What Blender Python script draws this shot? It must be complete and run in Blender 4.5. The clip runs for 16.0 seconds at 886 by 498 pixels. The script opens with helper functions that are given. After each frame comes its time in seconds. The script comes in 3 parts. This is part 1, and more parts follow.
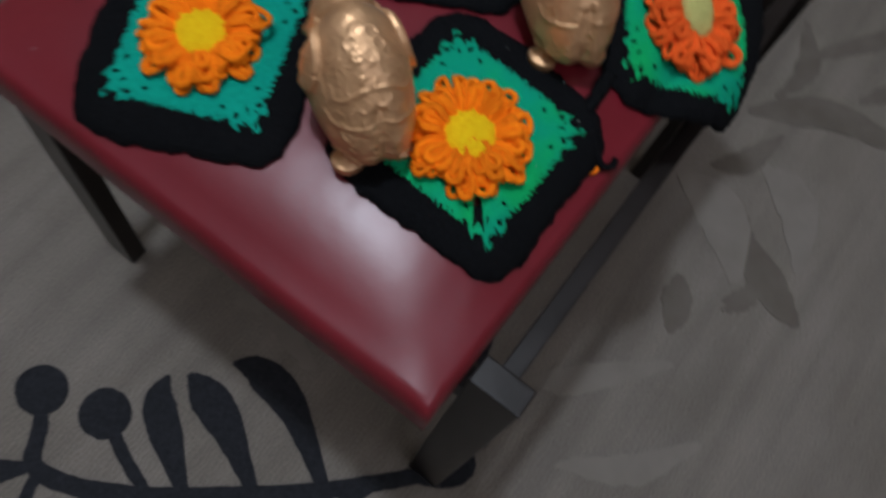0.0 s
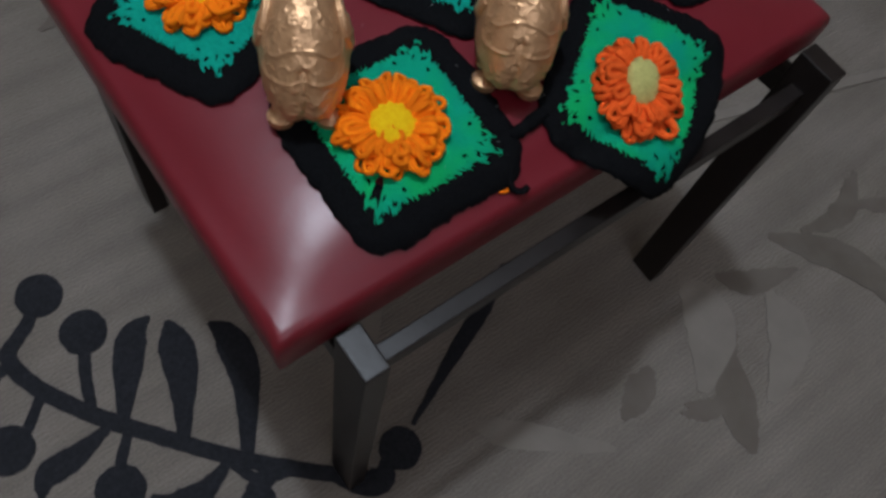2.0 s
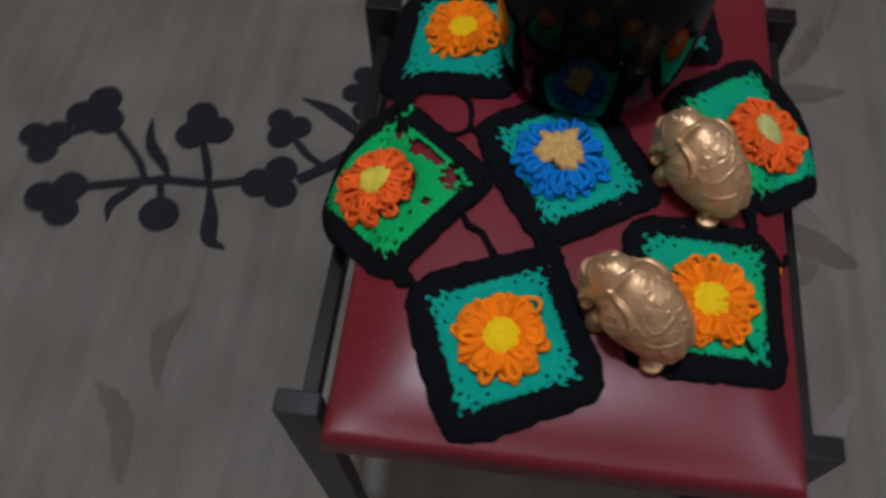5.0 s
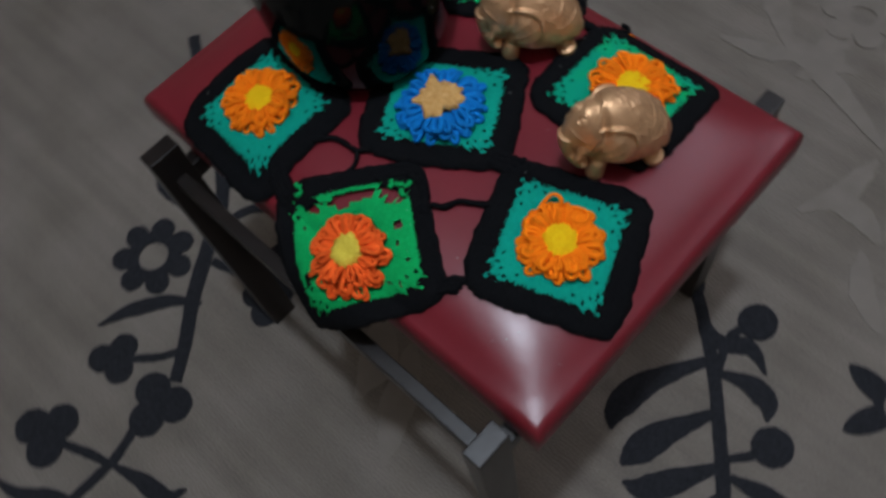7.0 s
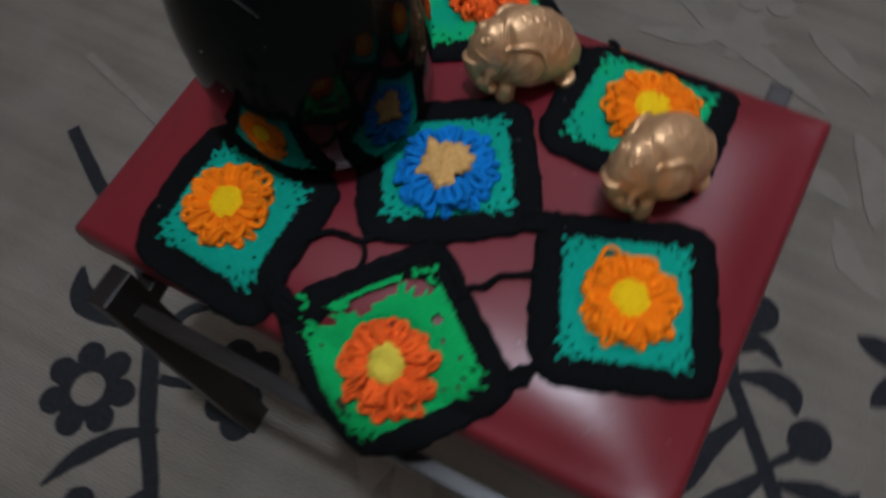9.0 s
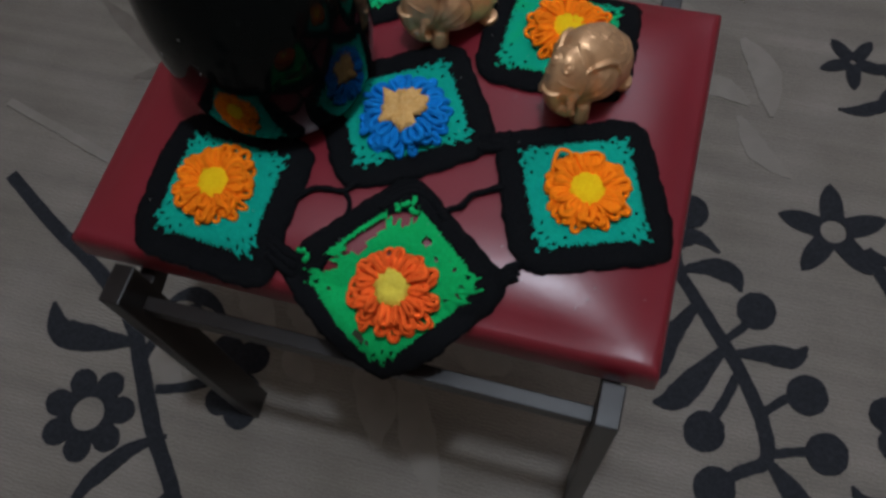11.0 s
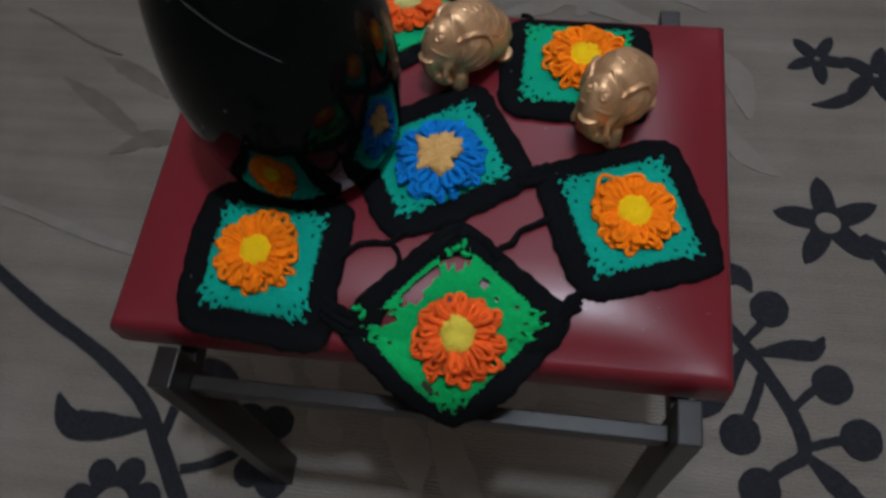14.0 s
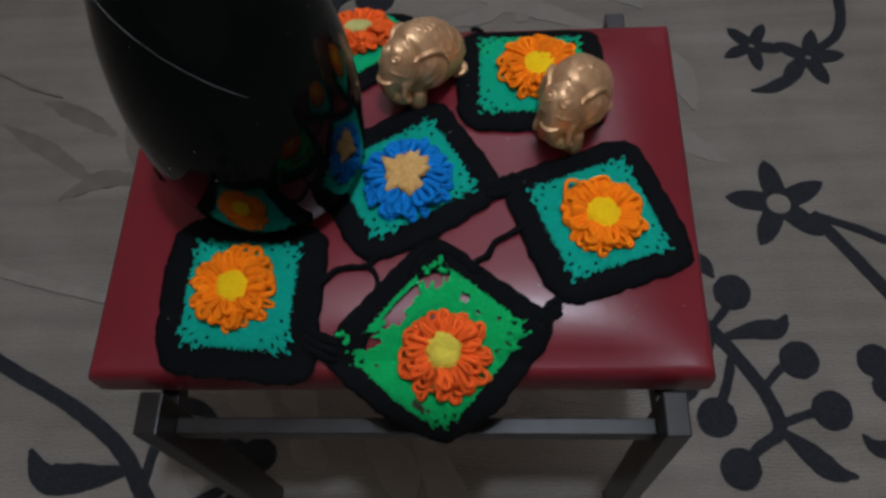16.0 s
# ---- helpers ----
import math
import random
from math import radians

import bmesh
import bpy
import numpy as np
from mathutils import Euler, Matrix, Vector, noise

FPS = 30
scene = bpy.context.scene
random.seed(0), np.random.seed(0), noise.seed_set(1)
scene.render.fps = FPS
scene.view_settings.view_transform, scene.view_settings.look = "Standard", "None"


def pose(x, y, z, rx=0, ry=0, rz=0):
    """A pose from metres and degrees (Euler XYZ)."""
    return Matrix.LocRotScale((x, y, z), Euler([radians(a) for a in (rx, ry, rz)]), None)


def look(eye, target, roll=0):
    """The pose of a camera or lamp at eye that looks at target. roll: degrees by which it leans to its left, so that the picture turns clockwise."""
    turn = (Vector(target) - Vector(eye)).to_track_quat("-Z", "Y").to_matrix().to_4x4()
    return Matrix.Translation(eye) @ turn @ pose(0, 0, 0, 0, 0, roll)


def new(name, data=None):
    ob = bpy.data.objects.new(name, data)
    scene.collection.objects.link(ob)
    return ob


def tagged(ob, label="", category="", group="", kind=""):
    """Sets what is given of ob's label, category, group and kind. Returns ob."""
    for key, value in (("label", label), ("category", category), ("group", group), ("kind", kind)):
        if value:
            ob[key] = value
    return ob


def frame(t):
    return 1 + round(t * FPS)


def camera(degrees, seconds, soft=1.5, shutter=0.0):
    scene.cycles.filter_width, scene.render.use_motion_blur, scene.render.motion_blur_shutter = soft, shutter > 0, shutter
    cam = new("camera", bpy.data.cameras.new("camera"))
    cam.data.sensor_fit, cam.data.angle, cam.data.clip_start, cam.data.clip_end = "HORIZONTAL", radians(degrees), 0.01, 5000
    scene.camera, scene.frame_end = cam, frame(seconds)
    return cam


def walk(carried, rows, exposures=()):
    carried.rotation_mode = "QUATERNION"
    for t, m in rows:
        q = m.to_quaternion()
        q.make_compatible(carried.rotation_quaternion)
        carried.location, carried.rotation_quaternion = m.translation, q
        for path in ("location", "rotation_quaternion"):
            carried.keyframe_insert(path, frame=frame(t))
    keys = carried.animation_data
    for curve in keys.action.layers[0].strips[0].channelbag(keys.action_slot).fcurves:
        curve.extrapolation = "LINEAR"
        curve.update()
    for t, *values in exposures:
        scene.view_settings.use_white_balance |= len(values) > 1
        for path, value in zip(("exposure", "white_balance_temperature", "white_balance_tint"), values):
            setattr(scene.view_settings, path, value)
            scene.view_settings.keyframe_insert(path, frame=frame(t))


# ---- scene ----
cam = camera(57.3, 16.0, soft=3.0, shutter=0.9)
PATH = [
    (0, (0.305, 0.167, 0.757), (-0.422, -0.094, -1.087), 18.7),
    (0.5, (0.323, 0.176, 0.784), (-0.419, -0.218, -1.031), 15.0),
    (1, (0.339, 0.175, 0.801), (-0.397, -0.241, -1.012), 13.5),
    (1.5, (0.326, 0.219, 0.777), (-0.425, -0.213, -1.025), 13.7),
    (2, (0.278, 0.286, 0.787), (-0.411, -0.278, -1.004), 16.6),
    (2.5, (0.282, 0.299, 0.807), (-0.384, -0.316, -0.976), 14.1),
    (3, (0.332, 0.252, 0.863), (-0.314, -0.377, -0.922), 9.0),
    (3.5, (0.406, 0.183, 0.91), (-0.393, -0.353, -0.843), 2.6),
    (4, (0.424, 0.099, 0.919), (-0.47, -0.268, -0.832), 2.3),
    (4.2, (0.4, 0.063, 0.913), (-0.506, -0.265, -0.839), 1.8),
    (6.3, (0.346, -0.171, 0.901), (-0.518, 0.132, -0.878), -7.0),
    (6.5, (0.344, -0.191, 0.911), (-0.486, 0.181, -0.87), -8.1),
    (7, (0.31, -0.245, 0.921), (-0.437, 0.269, -0.861), -13.8),
    (7.5, (0.299, -0.262, 0.918), (-0.37, 0.342, -0.867), -12.2),
    (8, (0.257, -0.24, 0.883), (-0.367, 0.391, -0.91), -10.9),
    (8.5, (0.198, -0.199, 0.857), (-0.391, 0.457, -0.938), -6.3),
    (9, (0.175, -0.245, 0.873), (-0.357, 0.468, -0.918), -9.2),
    (9.5, (0.157, -0.303, 0.886), (-0.289, 0.443, -0.916), -13.3),
    (10, (0.163, -0.307, 0.901), (-0.228, 0.452, -0.907), -11.3),
    (10.2, (0.173, -0.31, 0.905), (-0.213, 0.453, -0.903), -11.4),
    (12.5, (0.164, -0.349, 0.917), (-0.155, 0.459, -0.884), -7.3),
    (13, (0.164, -0.357, 0.912), (-0.16, 0.474, -0.878), -7.2),
    (13.5, (0.133, -0.34, 0.918), (-0.18, 0.511, -0.864), -9.0),
    (14, (0.096, -0.33, 0.918), (-0.152, 0.544, -0.864), -9.4),
    (14.5, (0.085, -0.326, 0.92), (-0.135, 0.56, -0.86), -10.2),
    (15, (0.08, -0.323, 0.926), (-0.102, 0.563, -0.858), -9.3),
    (15.5, (0.08, -0.326, 0.927), (-0.072, 0.565, -0.857), -8.6),
    (16, (0.079, -0.328, 0.926), (-0.051, 0.574, -0.854), -8.0),
]
walk(cam, [(t, look(eye, target, roll)) for t, eye, target, roll in PATH])

# ---- room light: one cool ceiling lamp, bounced by plain warm walls; added sheen light ----
world = bpy.data.worlds.new("room_world")
scene.world = world
world.use_nodes = True
world.node_tree.nodes["Background"].inputs[0].default_value = (0.5, 0.5, 0.55, 1)
world.node_tree.nodes["Background"].inputs[1].default_value = 0.012
lamp_data = bpy.data.lights.new("ceiling_lamp", "POINT")
lamp_data.shadow_soft_size = 0.045
lamp_data.energy, lamp_data.color = 54.0, (0.785, 0.905, 1.07)
lamp = new("ceiling_lamp", lamp_data)
lamp.location = (0.23, -0.17, 2.25)
# unseen area light, added for the pale sheen on the cushion's east end
sheen_data = bpy.data.lights.new("added_sheen_light", "AREA")
sheen_data.shape, sheen_data.size, sheen_data.size_y = "RECTANGLE", 1.4, 0.30
sheen_data.energy, sheen_data.color = 8.0, (0.84, 0.88, 1.05)
sheen_light = new("added_sheen_light", sheen_data)
sheen_light.matrix_world = look((0.55, 1.55, 2.3), (0.1, 0.0, 0.4))


# ---- materials ----
def mat(name, base, rough=0.7, metal=0.0, second=None, scale=60.0, mix=0.5, bump=0.0, bump_scale=300.0, coat=0.0,
        sheen=0.0, stretch=(1, 1, 1), spec=0.5, detail=4.0, islands=0.0, rough_var=0.0, depth=0.002):
    m = bpy.data.materials.new(name)
    m.use_nodes = True
    nt = m.node_tree
    b = nt.nodes["Principled BSDF"]
    b.inputs["Roughness"].default_value = rough
    b.inputs["Metallic"].default_value = metal
    b.inputs["Coat Weight"].default_value = coat
    b.inputs["Sheen Weight"].default_value = sheen
    b.inputs["Specular IOR Level"].default_value = spec
    tc = nt.nodes.new("ShaderNodeTexCoord")
    mp = nt.nodes.new("ShaderNodeMapping")
    mp.inputs["Scale"].default_value = stretch
    nt.links.new(tc.outputs["Object"], mp.inputs["Vector"])
    ns = nt.nodes.new("ShaderNodeTexNoise")
    ns.inputs["Scale"].default_value = scale
    ns.inputs["Detail"].default_value = detail
    nt.links.new(mp.outputs[0], ns.inputs["Vector"])
    ramp = nt.nodes.new("ShaderNodeValToRGB")
    second = second or tuple(c * 0.6 for c in base)
    ramp.color_ramp.elements[0].position = 0.5 - mix / 2
    ramp.color_ramp.elements[1].position = 0.5 + mix / 2
    ramp.color_ramp.elements[0].color = (*second, 1)
    ramp.color_ramp.elements[1].color = (*base, 1)
    nt.links.new(ns.outputs["Fac"], ramp.inputs[0])
    out = ramp.outputs[0]
    if islands:
        info = nt.nodes.new("ShaderNodeObjectInfo")
        rng = nt.nodes.new("ShaderNodeMapRange")
        rng.inputs["To Min"].default_value, rng.inputs["To Max"].default_value = 1 - islands, 1 + islands
        nt.links.new(info.outputs["Random"], rng.inputs["Value"])
        hsv = nt.nodes.new("ShaderNodeHueSaturation")
        nt.links.new(rng.outputs[0], hsv.inputs["Value"])
        nt.links.new(out, hsv.inputs["Color"])
        out = hsv.outputs[0]
    nt.links.new(out, b.inputs["Base Color"])
    if rough_var:
        rr = nt.nodes.new("ShaderNodeMapRange")
        rr.inputs["To Min"].default_value, rr.inputs["To Max"].default_value = rough - rough_var, rough + rough_var
        nt.links.new(ns.outputs["Fac"], rr.inputs["Value"])
        nt.links.new(rr.outputs[0], b.inputs["Roughness"])
    if bump:
        n2 = nt.nodes.new("ShaderNodeTexNoise")
        n2.inputs["Scale"].default_value = bump_scale
        n2.inputs["Detail"].default_value = 3.0
        nt.links.new(mp.outputs[0], n2.inputs["Vector"])
        bp = nt.nodes.new("ShaderNodeBump")
        bp.inputs["Strength"].default_value = bump
        bp.inputs["Distance"].default_value = depth
        nt.links.new(n2.outputs["Fac"], bp.inputs["Height"])
        nt.links.new(bp.outputs[0], b.inputs["Normal"])
    return m


LEATHER = mat("red_leatherette", (0.185, 0.010, 0.019), 0.36, second=(0.13, 0.007, 0.013), scale=9, mix=0.6, bump=0.11,
              bump_scale=80, spec=0.60, rough_var=0.08)
WOOD = mat("dark_wood", (0.016, 0.012, 0.011), 0.32, second=(0.008, 0.006, 0.005), scale=40, stretch=(1, 1, 0.15), bump=0.05,
           bump_scale=220, spec=0.38, rough_var=0.08)
GLASS = mat("black_glass", (0.0025, 0.0038, 0.0038), 0.085, second=(0.002, 0.003, 0.003), scale=12, spec=0.13)
SCRATCH = mat("pale_scratch", (0.30, 0.30, 0.29), 0.5, scale=200)
GOLD = mat("gold_paint", (0.80, 0.485, 0.265), 0.42, metal=0.6, second=(0.48, 0.265, 0.125), scale=120, mix=0.8, bump=0.35,
           bump_scale=330, rough_var=0.12, depth=0.0016)
BLACK = mat("black_yarn", (0.0065, 0.007, 0.008), 0.95, second=(0.003, 0.003, 0.0035), scale=500, bump=0.6, bump_scale=900,
            spec=0.08)
TEAL = mat("teal_yarn", (0.003, 0.39, 0.27), 0.9, second=(0.002, 0.30, 0.205), scale=420, bump=0.8, bump_scale=800, spec=0.12)
SEA = mat("sea_green_yarn", (0.004, 0.43, 0.125), 0.9, second=(0.002, 0.35, 0.20), scale=28, mix=0.25, bump=0.8, bump_scale=800, spec=0.12)
GREEN = mat("green_yarn", (0.004, 0.45, 0.115), 0.9, second=(0.003, 0.34, 0.08), scale=420, bump=0.8, bump_scale=800, spec=0.12)
ORANGE = mat("orange_yarn", (1.0, 0.25, 0.005), 0.85, second=(0.97, 0.19, 0.0035), scale=500, bump=0.5, bump_scale=1200,
             spec=0.15, islands=0.14)
RED = mat("red_orange_yarn", (0.95, 0.14, 0.022), 0.85, second=(0.86, 0.10, 0.012), scale=500, bump=0.5, bump_scale=1200,
          spec=0.15, islands=0.14)
BLUE = mat("blue_yarn", (0.003, 0.225, 0.64), 0.85, second=(0.002, 0.15, 0.50), scale=500, bump=0.5, bump_scale=1200,
           spec=0.15, islands=0.14)
YELLOW = mat("yellow_yarn", (0.95, 0.64, 0.012), 0.88, second=(0.88, 0.50, 0.006), scale=480, bump=0.7, bump_scale=900, spec=0.1)
LEMON = mat("lemon_yarn", (0.82, 0.66, 0.09), 0.88, second=(0.70, 0.52, 0.05), scale=480, bump=0.7, bump_scale=900, spec=0.1)
PALE = mat("pale_lime_yarn", (0.66, 0.62, 0.22), 0.88, second=(0.5, 0.47, 0.15), scale=480, bump=0.7, bump_scale=900, spec=0.1)
TAN = mat("tan_yarn", (0.74, 0.45, 0.18), 0.9, second=(0.60, 0.31, 0.08), scale=260, bump=0.9, bump_scale=700, spec=0.1)
WALL = mat("warm_wall_paint", (0.44, 0.34, 0.26), 0.9, second=(0.41, 0.32, 0.245), scale=3, bump=0.1, bump_scale=60)
CEIL = mat("ceiling_paint", (0.68, 0.64, 0.60), 0.9, second=(0.64, 0.60, 0.56), scale=3)
PILE = mat("charcoal_pile", (0.030, 0.031, 0.036), 0.95, second=(0.016, 0.017, 0.02), scale=260, bump=0.7, bump_scale=700, spec=0.1)
PALEPILE = mat("pale_pile", (0.238, 0.213, 0.184), 0.95, second=(0.196, 0.174, 0.148), scale=30, bump=0.5, bump_scale=700, spec=0.1)
GREYPILE = mat("faded_grey_pile", (0.135, 0.126, 0.124), 0.95, second=(0.112, 0.104, 0.103), scale=40, bump=0.5, bump_scale=700, spec=0.1)
# dun pile; also colours the soft shade painted beyond the stool
TANPILE_SHADE = mat("dun_pile_shade", (0.160, 0.140, 0.117), 0.95, second=(0.118, 0.102, 0.084), scale=26, bump=0.5, bump_scale=700, spec=0.1)


def carpet_material():
    m = mat("taupe_carpet", (0.217, 0.192, 0.165), 0.95, second=(0.165, 0.145, 0.121), scale=9, mix=0.45, spec=0.1)
    nt = m.node_tree
    b = nt.nodes["Principled BSDF"]
    tc = nt.nodes["Texture Coordinate"]
    base = b.inputs["Base Color"].links[0].from_socket
    mp = nt.nodes.new("ShaderNodeMapping")
    mp.inputs["Scale"].default_value = (2.0, 34.0, 1.0)
    mp.inputs["Rotation"].default_value = (0, 0, radians(4))
    nt.links.new(tc.outputs["Object"], mp.inputs["Vector"])
    streak = nt.nodes.new("ShaderNodeTexNoise")
    streak.inputs["Scale"].default_value = 1.0
    streak.inputs["Detail"].default_value = 3.0
    nt.links.new(mp.outputs[0], streak.inputs["Vector"])
    weave = nt.nodes.new("ShaderNodeTexWave")
    weave.wave_type, weave.bands_direction = "BANDS", "Y"
    weave.inputs["Scale"].default_value = 75.0
    weave.inputs["Distortion"].default_value = 7.0
    nt.links.new(tc.outputs["Object"], weave.inputs["Vector"])
    rng = nt.nodes.new("ShaderNodeMapRange")
    rng.inputs["From Min"].default_value, rng.inputs["From Max"].default_value = 0.3, 0.7
    rng.inputs["To Min"].default_value, rng.inputs["To Max"].default_value = 0.86, 1.12
    nt.links.new(streak.outputs["Fac"], rng.inputs["Value"])
    hsv = nt.nodes.new("ShaderNodeHueSaturation")
    nt.links.new(base, hsv.inputs["Color"])
    nt.links.new(rng.outputs[0], hsv.inputs["Value"])
    fine = nt.nodes.new("ShaderNodeTexNoise")
    fine.inputs["Scale"].default_value = 420.0
    nt.links.new(tc.outputs["Object"], fine.inputs["Vector"])
    r2 = nt.nodes.new("ShaderNodeMapRange")
    r2.inputs["To Min"].default_value, r2.inputs["To Max"].default_value = 0.58, 1.42
    both = nt.nodes.new("ShaderNodeMath")
    both.operation = "MULTIPLY_ADD"
    both.inputs[1].default_value = 0.22
    nt.links.new(weave.outputs["Fac"], both.inputs[0])
    nt.links.new(fine.outputs["Fac"], both.inputs[2])
    r2.inputs["From Max"].default_value = 1.22
    nt.links.new(both.outputs[0], r2.inputs["Value"])
    hsv2 = nt.nodes.new("ShaderNodeHueSaturation")
    nt.links.new(hsv.outputs[0], hsv2.inputs["Color"])
    nt.links.new(r2.outputs[0], hsv2.inputs["Value"])
    nt.links.new(hsv2.outputs[0], b.inputs["Base Color"])
    add = nt.nodes.new("ShaderNodeMath")
    nt.links.new(weave.outputs["Fac"], add.inputs[0])
    nt.links.new(fine.outputs["Fac"], add.inputs[1])
    bp = nt.nodes.new("ShaderNodeBump")
    bp.inputs["Strength"].default_value, bp.inputs["Distance"].default_value = 0.35, 0.002
    nt.links.new(add.outputs[0], bp.inputs["Height"])
    nt.links.new(bp.outputs[0], b.inputs["Normal"])
    return m


CARPET = carpet_material()


# ---- mesh helpers ----
def link_mesh(name, bm, material, parent=None, label="", smooth=True):
    me = bpy.data.meshes.new(name)
    bm.normal_update()
    bm.to_mesh(me)
    bm.free()
    me.materials.append(material)
    if smooth:
        for p in me.polygons:
            p.use_smooth = True
    ob = new(name, me)
    if parent is not None:
        ob.parent = parent
    if label:
        tagged(ob, label=label)
    return ob


def part(name, bm, material, parent, label="", smooth=True):
    return link_mesh(name, bm, material, parent, label, smooth)


def box(bm, lo, hi, bevel=0.0):
    made = bmesh.ops.create_cube(bm, size=1.0)["verts"]
    for v in made:
        v.co = Vector([lo[i] + (v.co[i] + 0.5) * (hi[i] - lo[i]) for i in range(3)])
    if bevel:
        edges = list({e for v in made for e in v.link_edges})
        bmesh.ops.bevel(bm, geom=edges, offset=bevel, segments=2, affect="EDGES", profile=0.6)


def tube(bm, pts, radius, sides=6, closed=False, caps=True):
    """A tube along pts; radius a number or one for each point."""
    n = len(pts)
    pts = [Vector(p) for p in pts]
    rad = radius if isinstance(radius, (list, tuple)) else [radius] * n
    rings = []
    for i, p in enumerate(pts):
        a = pts[(i - 1) % n] if (closed or i) else p
        c = pts[(i + 1) % n] if (closed or i < n - 1) else p
        d = (c - a).normalized()
        ref = Vector((0, 0, 1)) if abs(d.z) < 0.9 else Vector((1, 0, 0))
        u = d.cross(ref).normalized()
        w = u.cross(d)
        rings.append([bm.verts.new(p + (u * math.cos(k * math.tau / sides) + w * math.sin(k * math.tau / sides)) * rad[i])
                      for k in range(sides)])
    for i in range(n if closed else n - 1):
        r0, r1 = rings[i], rings[(i + 1) % n]
        for k in range(sides):
            bm.faces.new((r0[k], r1[k], r1[(k + 1) % sides], r0[(k + 1) % sides]))
    if caps and not closed:
        bm.faces.new(rings[0])
        bm.faces.new(rings[-1][::-1])


def spline(pts, steps=8):
    """A smooth curve through a few points."""
    pts = [Vector(p) for p in pts]
    ext = [2 * pts[0] - pts[1]] + pts + [2 * pts[-1] - pts[-2]]
    out = []
    for i in range(1, len(ext) - 2):
        p0, p1, p2, p3 = ext[i - 1:i + 3]
        for s in range(steps):
            t = s / steps
            out.append(0.5 * ((2 * p1) + (p2 - p0) * t + (2 * p0 - 5 * p1 + 4 * p2 - p3) * t * t + (3 * p1 - p0 - 3 * p2 + p3) * t ** 3))
    return out + [pts[-1]]


# ---- the room ----
def slab(name, lo, hi, material, label):
    bm = bmesh.new()
    box(bm, lo, hi)
    return tagged(link_mesh(name, bm, material, smooth=False), label=label, kind="structure")


R = 2.3
slab("floor", (-R, -R, -0.12), (R, R, -0.012), mat("floor_screed", (0.3, 0.28, 0.25), 0.6, scale=5), "plain floor under the carpet")
slab("wall_north", (-R, R, -0.12), (R, R + 0.15, 2.7), WALL, "plain warm painted wall")
slab("wall_south", (-R, -R - 0.15, -0.12), (R, -R, 2.7), WALL, "plain warm painted wall")
slab("wall_east", (R, -R - 0.15, -0.12), (R + 0.15, R + 0.15, 2.7), WALL, "plain warm painted wall")
slab("wall_west", (-R - 0.15, -R - 0.15, -0.12), (-R, R + 0.15, 2.7), WALL, "plain warm painted wall")
slab("ceiling", (-R - 0.15, -R - 0.15, 2.5), (R + 0.15, R + 0.15, 2.65), CEIL, "plain white ceiling")

# ---- carpet with raised floral pile ----
bm = bmesh.new()
box(bm, (-2.1, -2.1, -0.011), (2.1, 2.1, 0.0))
carpet = tagged(link_mesh("carpet", bm, CARPET, smooth=False), label="taupe woven carpet with charcoal floral vines", category="carpet")
carpet.matrix_basis = pose(0.0116, 0.0069, 0, 0, 0, 0.51) @ Matrix.Diagonal((1.0147, 1.0147, 1, 1))
PZ = 0.0012


def flat(name, outline, material, z=PZ, holes=None, label="", fuzz=0.0006):
    """A thin raised patch of pile with a slightly fuzzy outline."""
    z += 0.00002 * len(carpet.children)
    bm = bmesh.new()
    vs = [bm.verts.new((x + random.uniform(-1, 1) * fuzz, y + random.uniform(-1, 1) * fuzz, z)) for x, y in outline]
    f = bm.faces.new(vs)
    if f.calc_area() and f.normal.z < 0:
        f.normal_flip()
    bm.normal_update()
    if f.normal.z < 0:
        bmesh.ops.reverse_faces(bm, faces=[f])
    low = bmesh.ops.extrude_face_region(bm, geom=list(bm.faces))
    for v in [g for g in low["geom"] if isinstance(g, bmesh.types.BMVert)]:
        v.co.z = z
    for v in vs:
        v.co.z = -0.006
    bmesh.ops.triangulate(bm, faces=[g for g in bm.faces if len(g.verts) > 4])
    return part(name, bm, material, carpet, label, smooth=False)


def stroke_outline(pts, widths, steps=8):
    sp = spline([(x, y, 0) for x, y in pts], steps)
    n = len(sp)
    left, right = [], []
    for i, p in enumerate(sp):
        d = (sp[min(i + 1, n - 1)] - sp[max(i - 1, 0)]).normalized()
        t = i / (n - 1) * (len(widths) - 1)
        k = min(int(t), len(widths) - 2)
        w = (widths[k] + (widths[k + 1] - widths[k]) * (t - k)) / 2
        left.append((p.x - d.y * w, p.y + d.x * w))
        right.append((p.x + d.y * w, p.y - d.x * w))
    return left + right[::-1]


def stem(*pts, w=0.012, material=None):
    return flat("vine_stem", stroke_outline(pts, (w * 0.9, w, w * 1.05, w * 0.8)), material or PILE, z=PZ + random.uniform(0, 0.0006))


def leaf(*pts, w=0.024, material=None):
    return flat("leaf", stroke_outline(pts, (w * 0.12, w * 0.62, w, w * 0.95, w * 0.6, w * 0.25), 10), material or PILE,
                z=PZ + random.uniform(0, 0.0006))


def berry(x, y, r=0.022, material=None):
    return flat("berry", [(x + math.cos(a * math.tau / 28) * r, y + math.sin(a * math.tau / 28) * r * 1.04) for a in range(28)],
                material or PILE, z=PZ + 0.0008)


